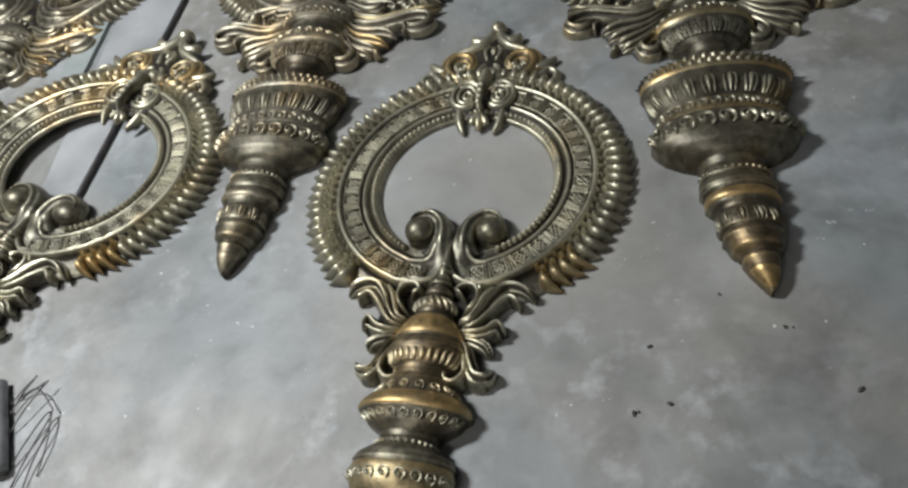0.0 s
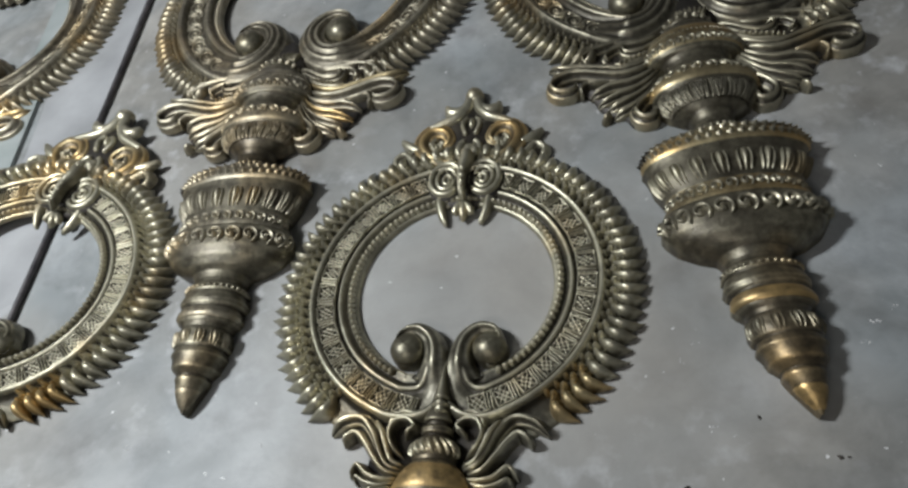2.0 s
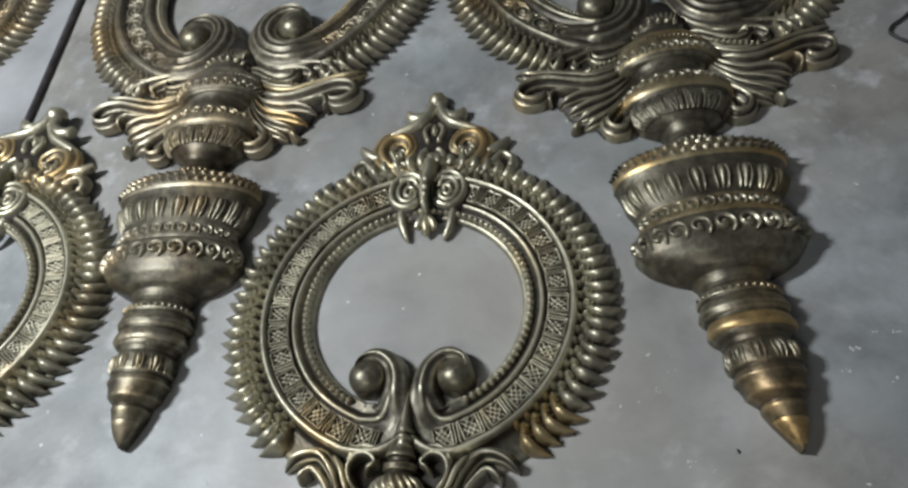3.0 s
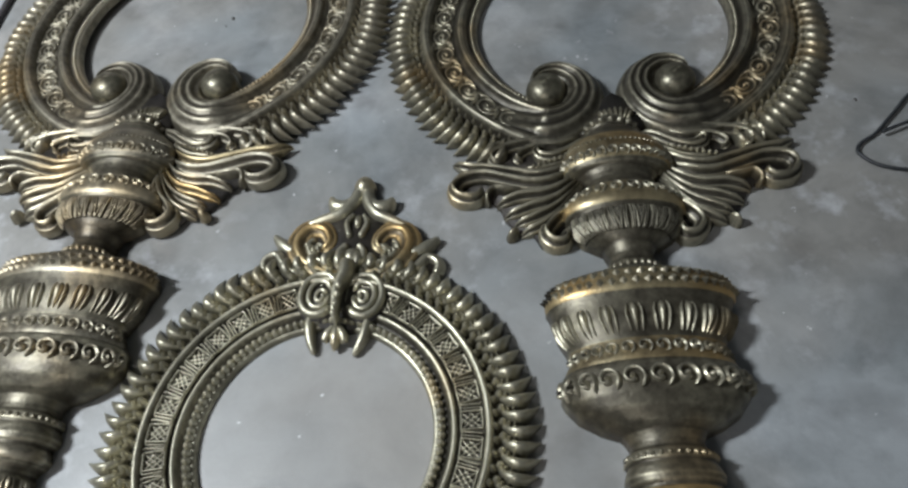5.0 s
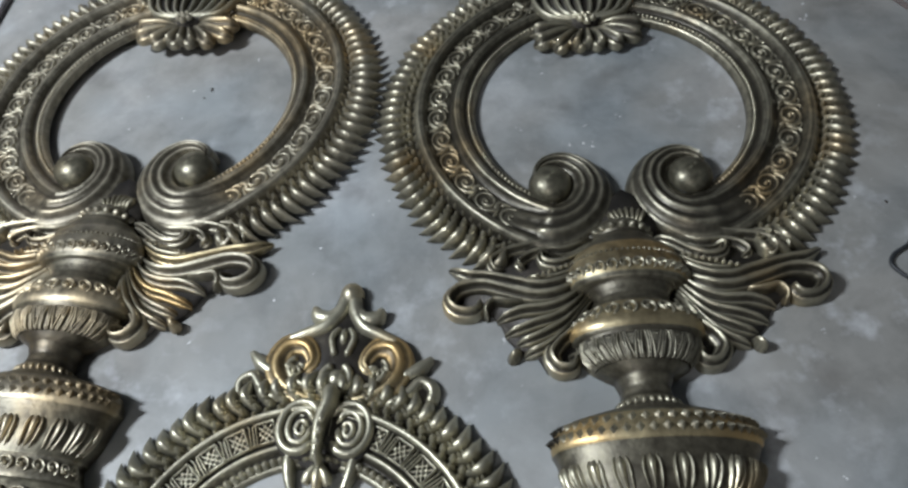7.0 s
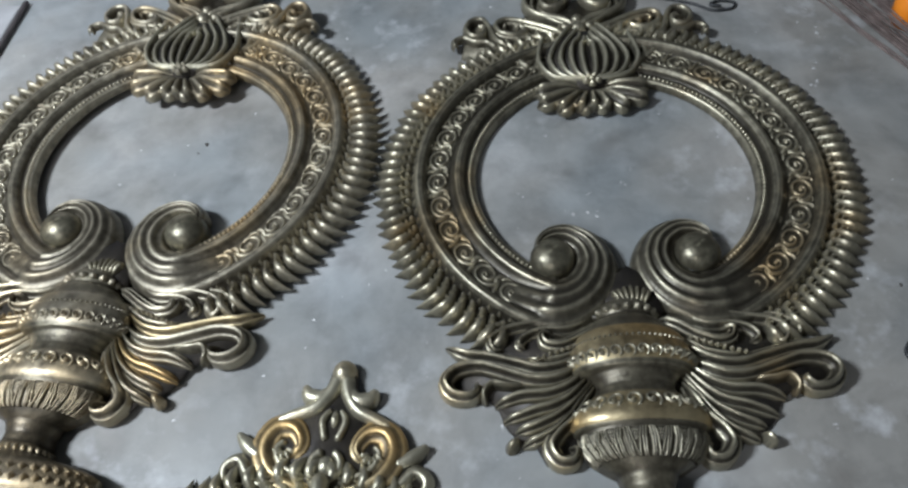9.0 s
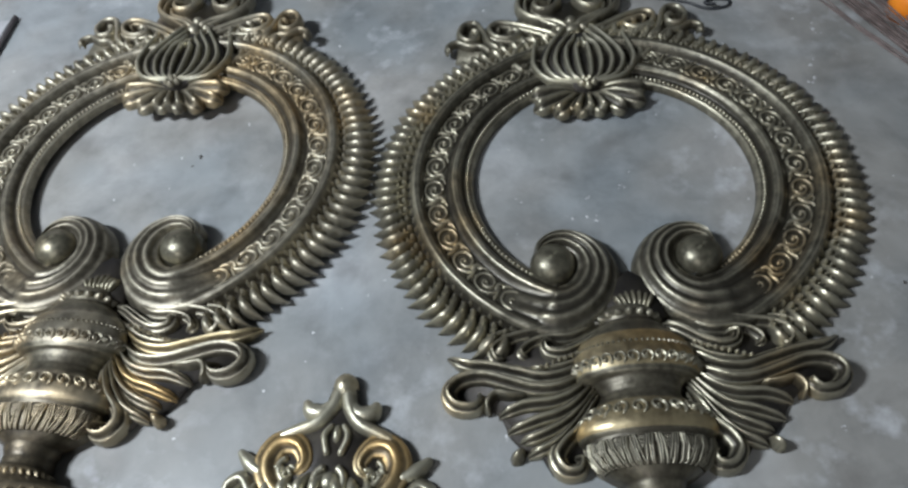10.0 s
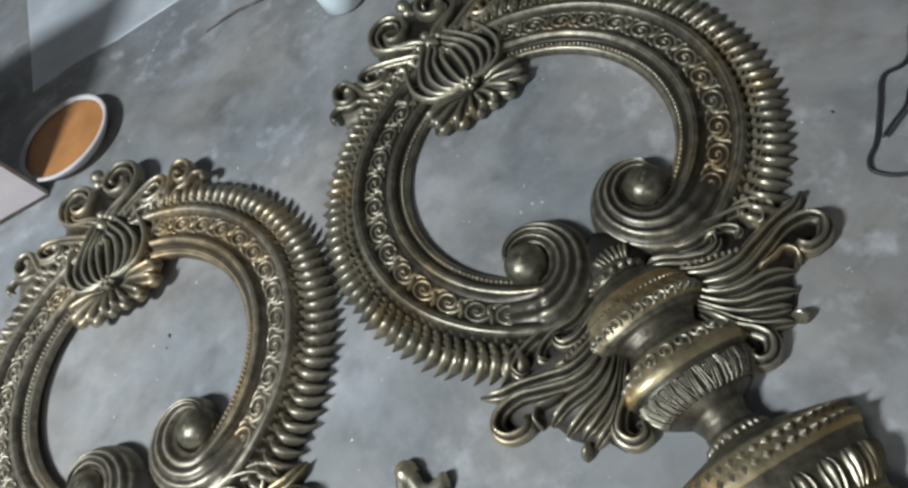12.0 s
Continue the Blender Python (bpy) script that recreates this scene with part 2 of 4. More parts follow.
def mirrored(pts, s):
    return [(s * p[0], *p[1:]) for p in pts]


def spiral(cx, cy, r0, r1, a0, a1, w, h, n=9):
    """Rows for a stroke that winds from r0 at a0 degrees to r1 at a1."""
    return [(cx + (r0 + (r1 - r0) * u) * math.cos(math.radians(a0 + (a1 - a0) * u)), cy + (r0 + (r1 - r0) * u) * math.sin(math.radians(a0 + (a1 - a0) * u)), w, h) for u in np.linspace(0, 1, n)]


# ---------------------------------------------------------------- pieces of the ornaments
def leaf_mesh(length, half, height, material, bend=0.2):
    """A pointed pod with a small curl at its root; its root lies at the origin, its tip along y."""
    n, m = 12, 8
    P = np.zeros((n, m, 3))
    a = np.linspace(0, math.pi, m)
    for i, u in enumerate(np.linspace(0, 1, n)):
        w = half * (0.32 + 0.7 * math.sin(u / 0.6 * math.pi / 2) if u < 0.6 else 1.0 * (1 - ((u - 0.6) / 0.4) ** 1.5) + 0.02)
        h = height * (0.5 + 0.62 * math.sin(u * math.pi)) * (1 - u ** 5) + 0.002
        ridge = np.sin(a) ** 0.9
        P[i, :, 0] = w * np.cos(a) + bend * half * (math.sin(u * math.pi) - 1.6 * u ** 3)
        P[i, :, 1] = u * length
        P[i, :, 2] = h * ridge
    R = Relief().grid(P)
    R.dome(-0.25 * half, 0.04 * length, half * 0.7, height * 1.12, 0, 8, 4)
    R.dome(0.35 * half, -0.12 * length, half * 0.6, height * 1.05, 0, 7, 3)
    R.dome(0.1 * half, 0.2 * length, half * 0.85, height * 1.16, 0, 8, 4, 0.4)
    R.dome(-0.1 * half, 0.34 * length, half * 0.72, height * 1.0, 0, 8, 4, 0.34)
    return R.mesh("leaf", material)


def leaves(parent, centre, r, length, half, height, count, a0, a1, material, flank=0.0, golden=(0, 0)):
    meshes = [leaf_mesh(length * k, half * q, height * (0.92 + 0.08 * k), material, b) for k, q, b in ((1.0, 1.0, 0.75), (1.03, 0.95, 0.95), (0.95, 1.03, 0.6))]
    rubbed = []
    for me in meshes:
        g = me.copy()
        g.materials[0] = BRASS_GOLD
        rubbed.append(g)
    rng = random.Random(count)
    step = 360 / count
    for i in range(int((a1 - a0) / step) + 1):
        a = a0 + i * step
        lean = 11 * math.sin(math.radians(a - 90)) + rng.uniform(-2.5, 2.5)
        t = math.radians(a)
        side = 1 if math.cos(t) >= 0 else -1
        m = pose(centre[0] + r * math.cos(t), centre[1] + r * math.sin(t), 0.003, 0, 0, a - 90 + lean) @ Matrix.Diagonal((side, 1 + flank * max(-math.cos(t), 0), 1, 1))
        part("leaf", rng.choice(rubbed if golden[0] < a < golden[1] else meshes), material, parent, m=m)


def ring_arm(parent, C, s, ring, profile, arc, turns, boss, material, flutes=4, height=0.05, label="", groove=0.055, late=0):
    """One half of the ring, its moulded band rolling up at the lower end into a fluted volute round a boss.
    profile: rows r, z of the band; arc: first and last angle on the ring; turns: angle about C, inner and outer reach."""
    pr = np.array(profile)
    r0, r1 = pr[0, 0], pr[-1, 0]
    rows = []
    for a in np.linspace(arc[0], arc[1], 34):
        t = math.radians(a)
        f = 0.0 if late else min(max((arc[1] + 16 - a) / 26, 0.0), 1.0)
        rows.append((s * ring[0] + (r0 + r1) / 2 * math.cos(t), ring[1] + (r0 + r1) / 2 * math.sin(t), (r1 - r0) / 2, f))
    for i, (a, inner, outer) in enumerate(turns):
        t = math.radians(a)
        d = (inner + outer) / 2
        rows.append((C[0] + d * math.cos(t), C[1] + d * math.sin(t), (outer - inner) / 2, min(i / late, 1.0) if late else 1.0))
    S = spline(rows, 300)
    xy = S[:, :2]
    d = np.gradient(xy, axis=0)
    d /= np.linalg.norm(d, axis=1, keepdims=True)
    side = np.c_[-d[:, 1], d[:, 0]]
    q = np.linspace(0, 1, 12 * flutes + 1)
    band = np.interp(q, (pr[:, 0] - r0) / (r1 - r0), pr[:, 1])
    roll = height * np.sin(q * math.pi) ** 0.5 * (1 - groove + groove * np.cos((2 * q - 1) * math.pi * flutes + (math.pi if flutes % 2 == 0 else 0)))
    f = np.clip(S[:, 3], 0, 1)[:, None]
    f = f * f * (3 - 2 * f)
    P = np.zeros((len(S), len(q), 3))
    P[:, :, :2] = xy[:, None] + side[:, None] * (S[:, 2][:, None] * (2 * q - 1)[None, :])[:, :, None]
    P[:, :, 2] = (1 - f) * band + f * roll
    P[:, :, 0] *= s
    body = part("ring_arm", Relief().grid(P), material, parent, label)
    B = Relief().dome(s * C[0], C[1], boss, boss * 0.78, 0.026, 20, 10)
    B.turn([(boss, 0.024), (boss * 1.01, 0.02), (boss * 1.02, 0.0)], (s * C[0], C[1]), 0, 360, 21)
    part("boss", B, BRASS_BOSS, body, "smooth domed brass boss")
    return body


def shell(parent, profile, name="baluster", steps=4, label="", bend=0.0, edge=0.02):
    """A turned half-round shaft along y on a straight edge. Returns the part and a function that lays flat strokes on it."""
    pr = np.array(profile)
    y = np.concatenate([np.linspace(pr[i, 0], pr[i + 1, 0], steps, endpoint=False) for i in range(len(pr) - 1)] + [pr[-1:, 0]])
    order = np.argsort(pr[:, 0])

    def radius(v):
        return np.interp(v, pr[order, 0], pr[order, 1])

    def lay(phi, yy, off):
        r = radius(yy)
        high = np.minimum(0.026 + 0.3 * r, 0.9 * r)
        sway = bend * np.clip(-yy - 0.62, 0, None) ** 1.6
        return np.stack([(r + off) * np.sin(phi) + sway, yy + 0 * phi, edge + np.maximum((high + off) * np.cos(phi), 0.0)], -1)

    ph = np.linspace(-math.pi / 2, math.pi / 2, 44)
    P = lay(ph[None, :] * np.ones((len(y), 1)), y[:, None] * np.ones((1, len(ph))), 0.0)
    foot = P[:, (0, -1)] * (1, 1, 0)
    P = np.concatenate([foot[:, :1], P, foot[:, 1:]], 1)
    ob = part(name, Relief().grid(P), BRASS_DULL, parent, label)

    def onto(at):
        """Strokes about an angle at (radians): x runs round the shaft, y along it."""
        def lift(Q):
            return lay(at + Q[..., 0] / np.maximum(radius(Q[..., 1]), 0.02), Q[..., 1], Q[..., 2] - 0.001)
        return lift
    return ob, onto, radius


def band_beads(parent, onto, radius, y, size, gap, material, h=None, reach=1.45, stretch=1.0, name="bead", sides=7):
    """A row of beads round the shaft at y, joined, as they are tiny."""
    r = float(radius(y))
    n = int(2 * reach * r / gap)
    R = Relief()
    for i in range(n + 1):
        R.dome(0, y, size, h or size * 0.8, 0, sides, 3 if sides > 4 else 2, stretch, onto(-reach + 2 * reach * i / n))
    tagged(part(name + "ing", R, material, parent), kind="stuff")


def band_pieces(parent, onto, radius, y, gap, material, draw, name, reach=1.35):
    r = float(radius(y))
    n = max(int(2 * reach * r / gap), 1)
    for i in range(n + 1):
        R = Relief()
        draw(R, onto(-reach + 2 * reach * i / n))
        part(name, R, material, parent)


def collar(parent, onto, radius, y0, y1, material, label):
    """A thin rubbed band round the shaft from y0 to y1."""
    y = np.linspace(y0, y1, 9)[:, None] * np.ones((1, 41))
    ph = np.linspace(-1.58, 1.58, 41)[None, :] * np.ones((9, 1))
    lift = 0.0035 * np.sin(np.linspace(0, math.pi, 9))[:, None] ** 0.4 + 0 * ph
    part("collar", Relief().grid(onto(0)(np.stack([ph * np.maximum(radius(y), 0.02), y, lift], -1))), material, parent, label)


def gadroon(y0, y1, w, h):
    def draw(R, lift):
        yc, hl = (y0 + y1) / 2, (y0 - y1) / 2
        R.stroke([(0, y0, w * 0.3, h * 0.8), (0, yc + 0.45 * hl, w * 0.36, h), (0, yc - 0.4 * hl, w * 0.2, h * 0.7), (0, y1, w * 0.12, h * 0.4)], 0, 8, 5, 0.2, lift=lift)
        for s in (-1, 1):
            R.stroke([(s * w * 0.5, y0, w * 0.1, h * 0.5), (s * w * 0.72, yc + 0.4 * hl, w * 0.12, h * 0.7), (s * w * 0.66, yc - 0.3 * hl, w * 0.11, h * 0.7), (s * w * 0.5, y1, w * 0.1, h * 0.5)], 0, 9, 4, 0.1, lift=lift)
    return draw


def curl_on(y, r, h, flip=1):
    def draw(R, lift):
        R.stroke([(flip * p[0], *p[1:]) for p in spiral(0, y, r, r * 0.25, -60, 330, r * 0.17, h, 10)], 0, 18, 4, 0.06, lift=lift)
        R.dome(0, y, r * 0.28, h * 1.2, 0, 6, 3, 1, lift)
    return draw


def hatch_on(y0, y1, w, h):
    """A leaf-shaped panel with cross-hatching inside, between double bars."""
    m, a = (y0 + y1) / 2, w * 0.07
    lines = [(s * x * w, y0, s * x * 0.62 * w, y1, a, h) for s in (1, -1) for x in (0.5, 0.36)]
    lines += [(s * 0.27 * w, y0, s * 0.02 * w, y1, a, h) for s in (1, -1)] + [(-0.27 * w, y0, 0.27 * w, y0, a, h)]
    lines += [(s * (0.2 - 0.13 * k) * w, y0, s * (-0.06 - 0.05 * k) * w, m + 0.004 * k, a * 0.6, h * 0.7) for s in (1, -1) for k in (0, 1, 2)]
    P = field(-0.54 * w, 0.54 * w, y1, y0, lines, 0.0009)

    def draw(R, lift):
        R.grid(lift(P))
    return draw


def wing(parent, s, strands, outline, material, plate_z=0.012, name="wing", label="fluted acanthus scroll", skew=0.0, golden=()):
    def leaned(rows):
        return [((0.955 if skew else 1) * x + skew * (y + 0.17), y, *rest) for x, y, *rest in mirrored(rows, s)]
    R = Relief().plate(leaned(outline), 0.0, plate_z * 0.6)
    plate = part(name, R, PATINA, parent, label)
    for i, (z0, rows, flutes) in enumerate(strands):
        wide = [(x, y, w * 1.1, h) for x, y, w, h in rows]
        S = Relief().stroke(leaned(wide), z0, 32, (8, 11, 13, 19)[flutes], 0.1, flutes)
        part("strand", S, BRASS_GOLD if s > 0 and i in golden else material, plate)
    return plate


# ---------------------------------------------------------------- room
def slab(name, x0, x1, y0, y1, z0, z1, material, label):
    R = Relief()
    R.v.append(np.array([(x, y, z) for z in (z0, z1) for x, y in ((x0, y0), (x1, y0), (x1, y1), (x0, y1))], float))
    R.f += [(0, 1, 5, 4), (1, 2, 6, 5), (2, 3, 7, 6), (3, 0, 4, 7), (4, 5, 6, 7), (3, 2, 1, 0)]
    ob = new(name, R.mesh(name, material, False))
    return tagged(ob, label, name.split("_")[0], kind="structure")


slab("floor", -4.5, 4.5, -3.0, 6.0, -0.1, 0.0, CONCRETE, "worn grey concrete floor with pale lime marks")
# unseen walls and ceiling, added to close the room and bounce lamp light
slab("wall_north", -4.5, 4.5, 6.0, 6.2, 0.0, 3.7, PLASTER, "plain grey wall, added out of view")
slab("wall_south", -4.5, 4.5, -3.2, -3.0, 0.0, 3.7, PLASTER, "plain grey wall, added out of view")
slab("wall_east", 4.5, 4.7, -3.0, 6.0, 0.0, 3.7, PLASTER, "plain grey wall, added out of view")
slab("wall_west", -4.7, -4.5, -3.0, 6.0, 0.0, 3.7, PLASTER, "plain grey wall, added out of view")
slab("ceiling", -4.5, 4.5, -3.0, 6.0, 3.7, 3.85, PLASTER, "plain grey ceiling, added out of view")


# ---------------------------------------------------------------- large ring ornament
def large_ornament(label, group, M, G, bend=0.0, golden=()):
    """Origin between the two volutes, y towards the crown; ring centre at y 0.2."""
    top = thing("ring_ornament", label, "ornament", group=group)
    O = (0.006, 0.206)
    # ring
    ring = part("skirt", Relief().turn([(0.398, 0.03), (0.403, 0.016), (0.412, 0.011), (0.434, 0.008), (0.442, 0.0)], O, -74, 254, 160), M, top, "thin dark backing ring")
    band = [(0.273, 0.0), (0.274, 0.012), (0.278, 0.018), (0.296, 0.020), (0.301, 0.031), (0.307, 0.036), (0.314, 0.035), (0.319, 0.026), (0.327, 0.019), (0.371, 0.021), (0.377, 0.034), (0.383, 0.041), (0.391, 0.042), (0.397, 0.036), (0.402, 0.018)]
    for s in (1, -1):
        ring_arm(top, (0.13, -0.006), s, O, band, (90, -62), ((-88, 0.032, 0.156), (-104, 0.036, 0.150), (-122, 0.037, 0.142), (-140, 0.036, 0.134), (-160, 0.035, 0.126), (-180, 0.034, 0.117), (-205, 0.033, 0.105), (-235, 0.031, 0.091), (-262, 0.028, 0.077), (-290, 0.025, 0.061), (-315, 0.025, 0.042), (-338, 0.024, 0.028)), 0.041, M, 5, 0.05, "dark brass ring half rolled into a volute")
    B = Relief()
    for i in range(150):
        a = math.radians(-58 + 296 * i / 149)
        B.dome(O[0] + 0.286 * math.cos(a), O[1] + 0.286 * math.sin(a), 0.0046, 0.006, 0.018, 6, 3)
    tagged(part("beading", B, M, ring), kind="stuff")
    # scrolls in the band
    S = Relief()
    S.stroke(spiral(0, 0, 0.0185, 0.0125, -110, 190, 0.0023, 0.0065, 10), 0, 18, 5, 0.06)
    S.stroke(spiral(0.0, 0.0, 0.0125, 0.002, 190, 500, 0.002, 0.006, 9), 0, 16, 5, 0.06)
    S.stroke(spiral(0.012, -0.014, 0.006, 0.002, -60, 220, 0.0016, 0.005, 7), 0, 9, 5, 0.08)
    S.stroke([(0.018, 0.004, 0.0012, 0.004), (0.0205, 0.013, 0.0018, 0.005), (0.014, 0.019, 0.0012, 0.004)], 0, 6, 5, 0.1)
    S.stroke([(0.004, -0.017, 0.002, 0.004), (-0.008, -0.013, 0.003, 0.006), (-0.016, -0.018, 0.002, 0.005)], 0, 6, 5)
    S.stroke([(-0.006, -0.0175, 0.002, 0.005), (0.004, -0.0215, 0.0024, 0.006), (0.015, -0.024, 0.0022, 0.006), (0.0185, -0.032, 0.0015, 0.004)], 0, 9, 5, 0.08)
    S.stroke([(-0.008, -0.019, 0.0015, 0.004), (-0.015, -0.022, 0.002, 0.005), (-0.019, -0.03, 0.0012, 0.003)], 0, 7, 5, 0.08)
    S.dome(0, 0, 0.003, 0.006, 0, 6, 3)
    sm = S.mesh("scroll", M)
    for i in range(29):
        a = -53 + 286 * i / 28
        if 70 < a < 110:
            continue
        t = math.radians(a)
        side = 1 if a < 90 else -1
        part("scroll", sm, M, ring, m=pose(O[0] + 0.35 * math.cos(t), O[1] + 0.35 * math.sin(t), 0.0195, 0, 0, a) @ Matrix.Diagonal((1.22, 1.5 * side, 1.05, 1)))
    leaves(ring, O, 0.409, 0.068, 0.0112, 0.029, 112, -59, 239, M, 0.1)
    # lotus
    L = Relief().plate([(0.09 * math.cos(t), 0.528 + 0.088 * math.sin(t)) for t in np.linspace(0, 2 * math.pi, 28, endpoint=False)], 0.0, 0.043)
    lotus = part("lotus", L, PATINA, top, "lotus boss with long brass petals", Matrix.Translation((-0.013, 0, 0)) @ Matrix.Diagonal((1.07, 1, 1, 1)))
    for k, (bulge, tip, end) in enumerate(((0.013, 0.003, 0.595), (0.035, 0.009, 0.612), (0.057, 0.015, 0.63), (0.079, 0.026, 0.645), (0.101, 0.09, 0.615))):
        for s in (1, -1):
            P = Relief().stroke(mirrored([(0.004 + 0.003 * k, 0.448, 0.004, 0.012), (bulge * 0.74, 0.466, 0.0052, 0.016), (bulge, 0.512, 0.006, 0.018), (bulge * 0.82 + tip * 0.18, 0.56, 0.0056, 0.017), (bulge * 0.25 + tip * 0.75, end - 0.025, 0.005, 0.015), (tip, end, 0.0032, 0.01)], s), 0.041 - 0.002 * k, 28, 9, 0.06)
            part("petal", P, BRASS, lotus)
    for a, reach in ((-176, 0.118), (-154, 0.125), (-132, 0.108), (-110, 0.09), (-90, 0.084), (-70, 0.09), (-48, 0.108), (-26, 0.125), (-4, 0.118)):
        t = math.radians(a)
        dx, dy = reach * math.cos(t), reach * math.sin(t) * 0.85
        P = Relief().stroke([(dx * 0.1, 0.448 + dy * 0.1, 0.006, 0.024), (dx * 0.5, 0.448 + dy * 0.5, 0.015, 0.034), (dx * 0.85, 0.448 + dy * 0.9, 0.02, 0.036), (dx, 0.448 + dy, 0.013, 0.024)], 0.012, 16, 15, 0.3, 2)
        part("petal", P, M, lotus)
    D = Relief()
    for x, y in ((0, 0.44), (0.012, 0.434), (-0.012, 0.434), (0.006, 0.449), (-0.006, 0.449), (0, 0.425)):
        D.dome(x, y + 0.006, 0.008, 0.012, 0.046, 7, 3)
    tagged(part("pistil", D, M, lotus), kind="stuff")
    # crown of curls
    half = [(0.275, 0.60), (0.27, 0.655), (0.25, 0.705), (0.21, 0.70), (0.185, 0.694), (0.125, 0.685), (0.12, 0.79), (0.075, 0.826), (0.022, 0.80)]
    C = Relief().plate(half + [(0, 0.77)] + mirrored(half, -1)[::-1] + [(0.0, 0.54)], 0.0, 0.015)
    crown = part("crown", C, M, top, "crown of open brass curls", Matrix.Translation((-0.024, -0.01, 0)))
    for s in (1, -1):
        for z0, rows, w, h in (
            (0.014, [(0.004, 0.662), (0.035, 0.688), (0.085, 0.71), (0.117, 0.75), (0.109, 0.80), (0.07, 0.824), (0.033, 0.808), (0.021, 0.774), (0.038, 0.744), (0.066, 0.74), (0.08, 0.76), (0.068, 0.778)], 0.0090, 0.025),
            (0.014, [(0.018, 0.662), (0.058, 0.69), (0.094, 0.722), (0.102, 0.755), (0.094, 0.788), (0.068, 0.806), (0.045, 0.795), (0.037, 0.776)], 0.0060, 0.021),
            (0.012, [(0.004, 0.675), (0.03, 0.70), (0.075, 0.722), (0.088, 0.75)], 0.0060, 0.019),
            (0.016, [(0.03, 0.635), (0.075, 0.662), (0.125, 0.688), (0.168, 0.70), (0.19, 0.684), (0.18, 0.654), (0.148, 0.642), (0.122, 0.654), (0.132, 0.67), (0.15, 0.668)], 0.0090, 0.023),
            (0.016, [(0.05, 0.63), (0.09, 0.655), (0.13, 0.675), (0.162, 0.684), (0.172, 0.672)], 0.0060, 0.020),
            (0.014, [(0.07, 0.62), (0.105, 0.636), (0.14, 0.634), (0.175, 0.642), (0.192, 0.655)], 0.0072, 0.019),
            (0.014, [(0.165, 0.605), (0.192, 0.632), (0.205, 0.672), (0.222, 0.706), (0.25, 0.704), (0.262, 0.674), (0.245, 0.648), (0.222, 0.654), (0.22, 0.676), (0.236, 0.68)], 0.0090, 0.024),
            (0.014, [(0.19, 0.605), (0.214, 0.628), (0.24, 0.632), (0.268, 0.648), (0.29, 0.636), (0.285, 0.616)], 0.0084, 0.019),
            (0.014, [(0.12, 0.53), (0.142, 0.56), (0.132, 0.60), (0.11, 0.625)], 0.0096, 0.019),
            (0.014, [(0.14, 0.545), (0.168, 0.575), (0.165, 0.605)], 0.0072, 0.017),
        ):
            part("curl", Relief().stroke([(s * x, y, w, h) for x, y in rows], z0, 44, 9, 0.05), M, crown)
    for x, y, r in ((0, 0.655, 0.02), (0.028, 0.665, 0.012), (-0.028, 0.665, 0.012), (0, 0.69, 0.014), (0, 0.625, 0.012), (0, 0.83, 0.02), (0, 0.80, 0.014)):
        part("knob", Relief().dome(x, y, r, r * 0.9, 0.026, 9, 4), M, crown)
    # acanthus wings
    outline = [(0.03, -0.08), (0.14, -0.135), (0.22, -0.16), (0.29, -0.18), (0.31, -0.20), (0.32, -0.25), (0.29, -0.268), (0.255, -0.268), (0.235, -0.29), (0.22, -0.32), (0.195, -0.345), (0.17, -0.35), (0.15, -0.382), (0.11, -0.385), (0.075, -0.36), (0.06, -0.26), (0.05, -0.16)]
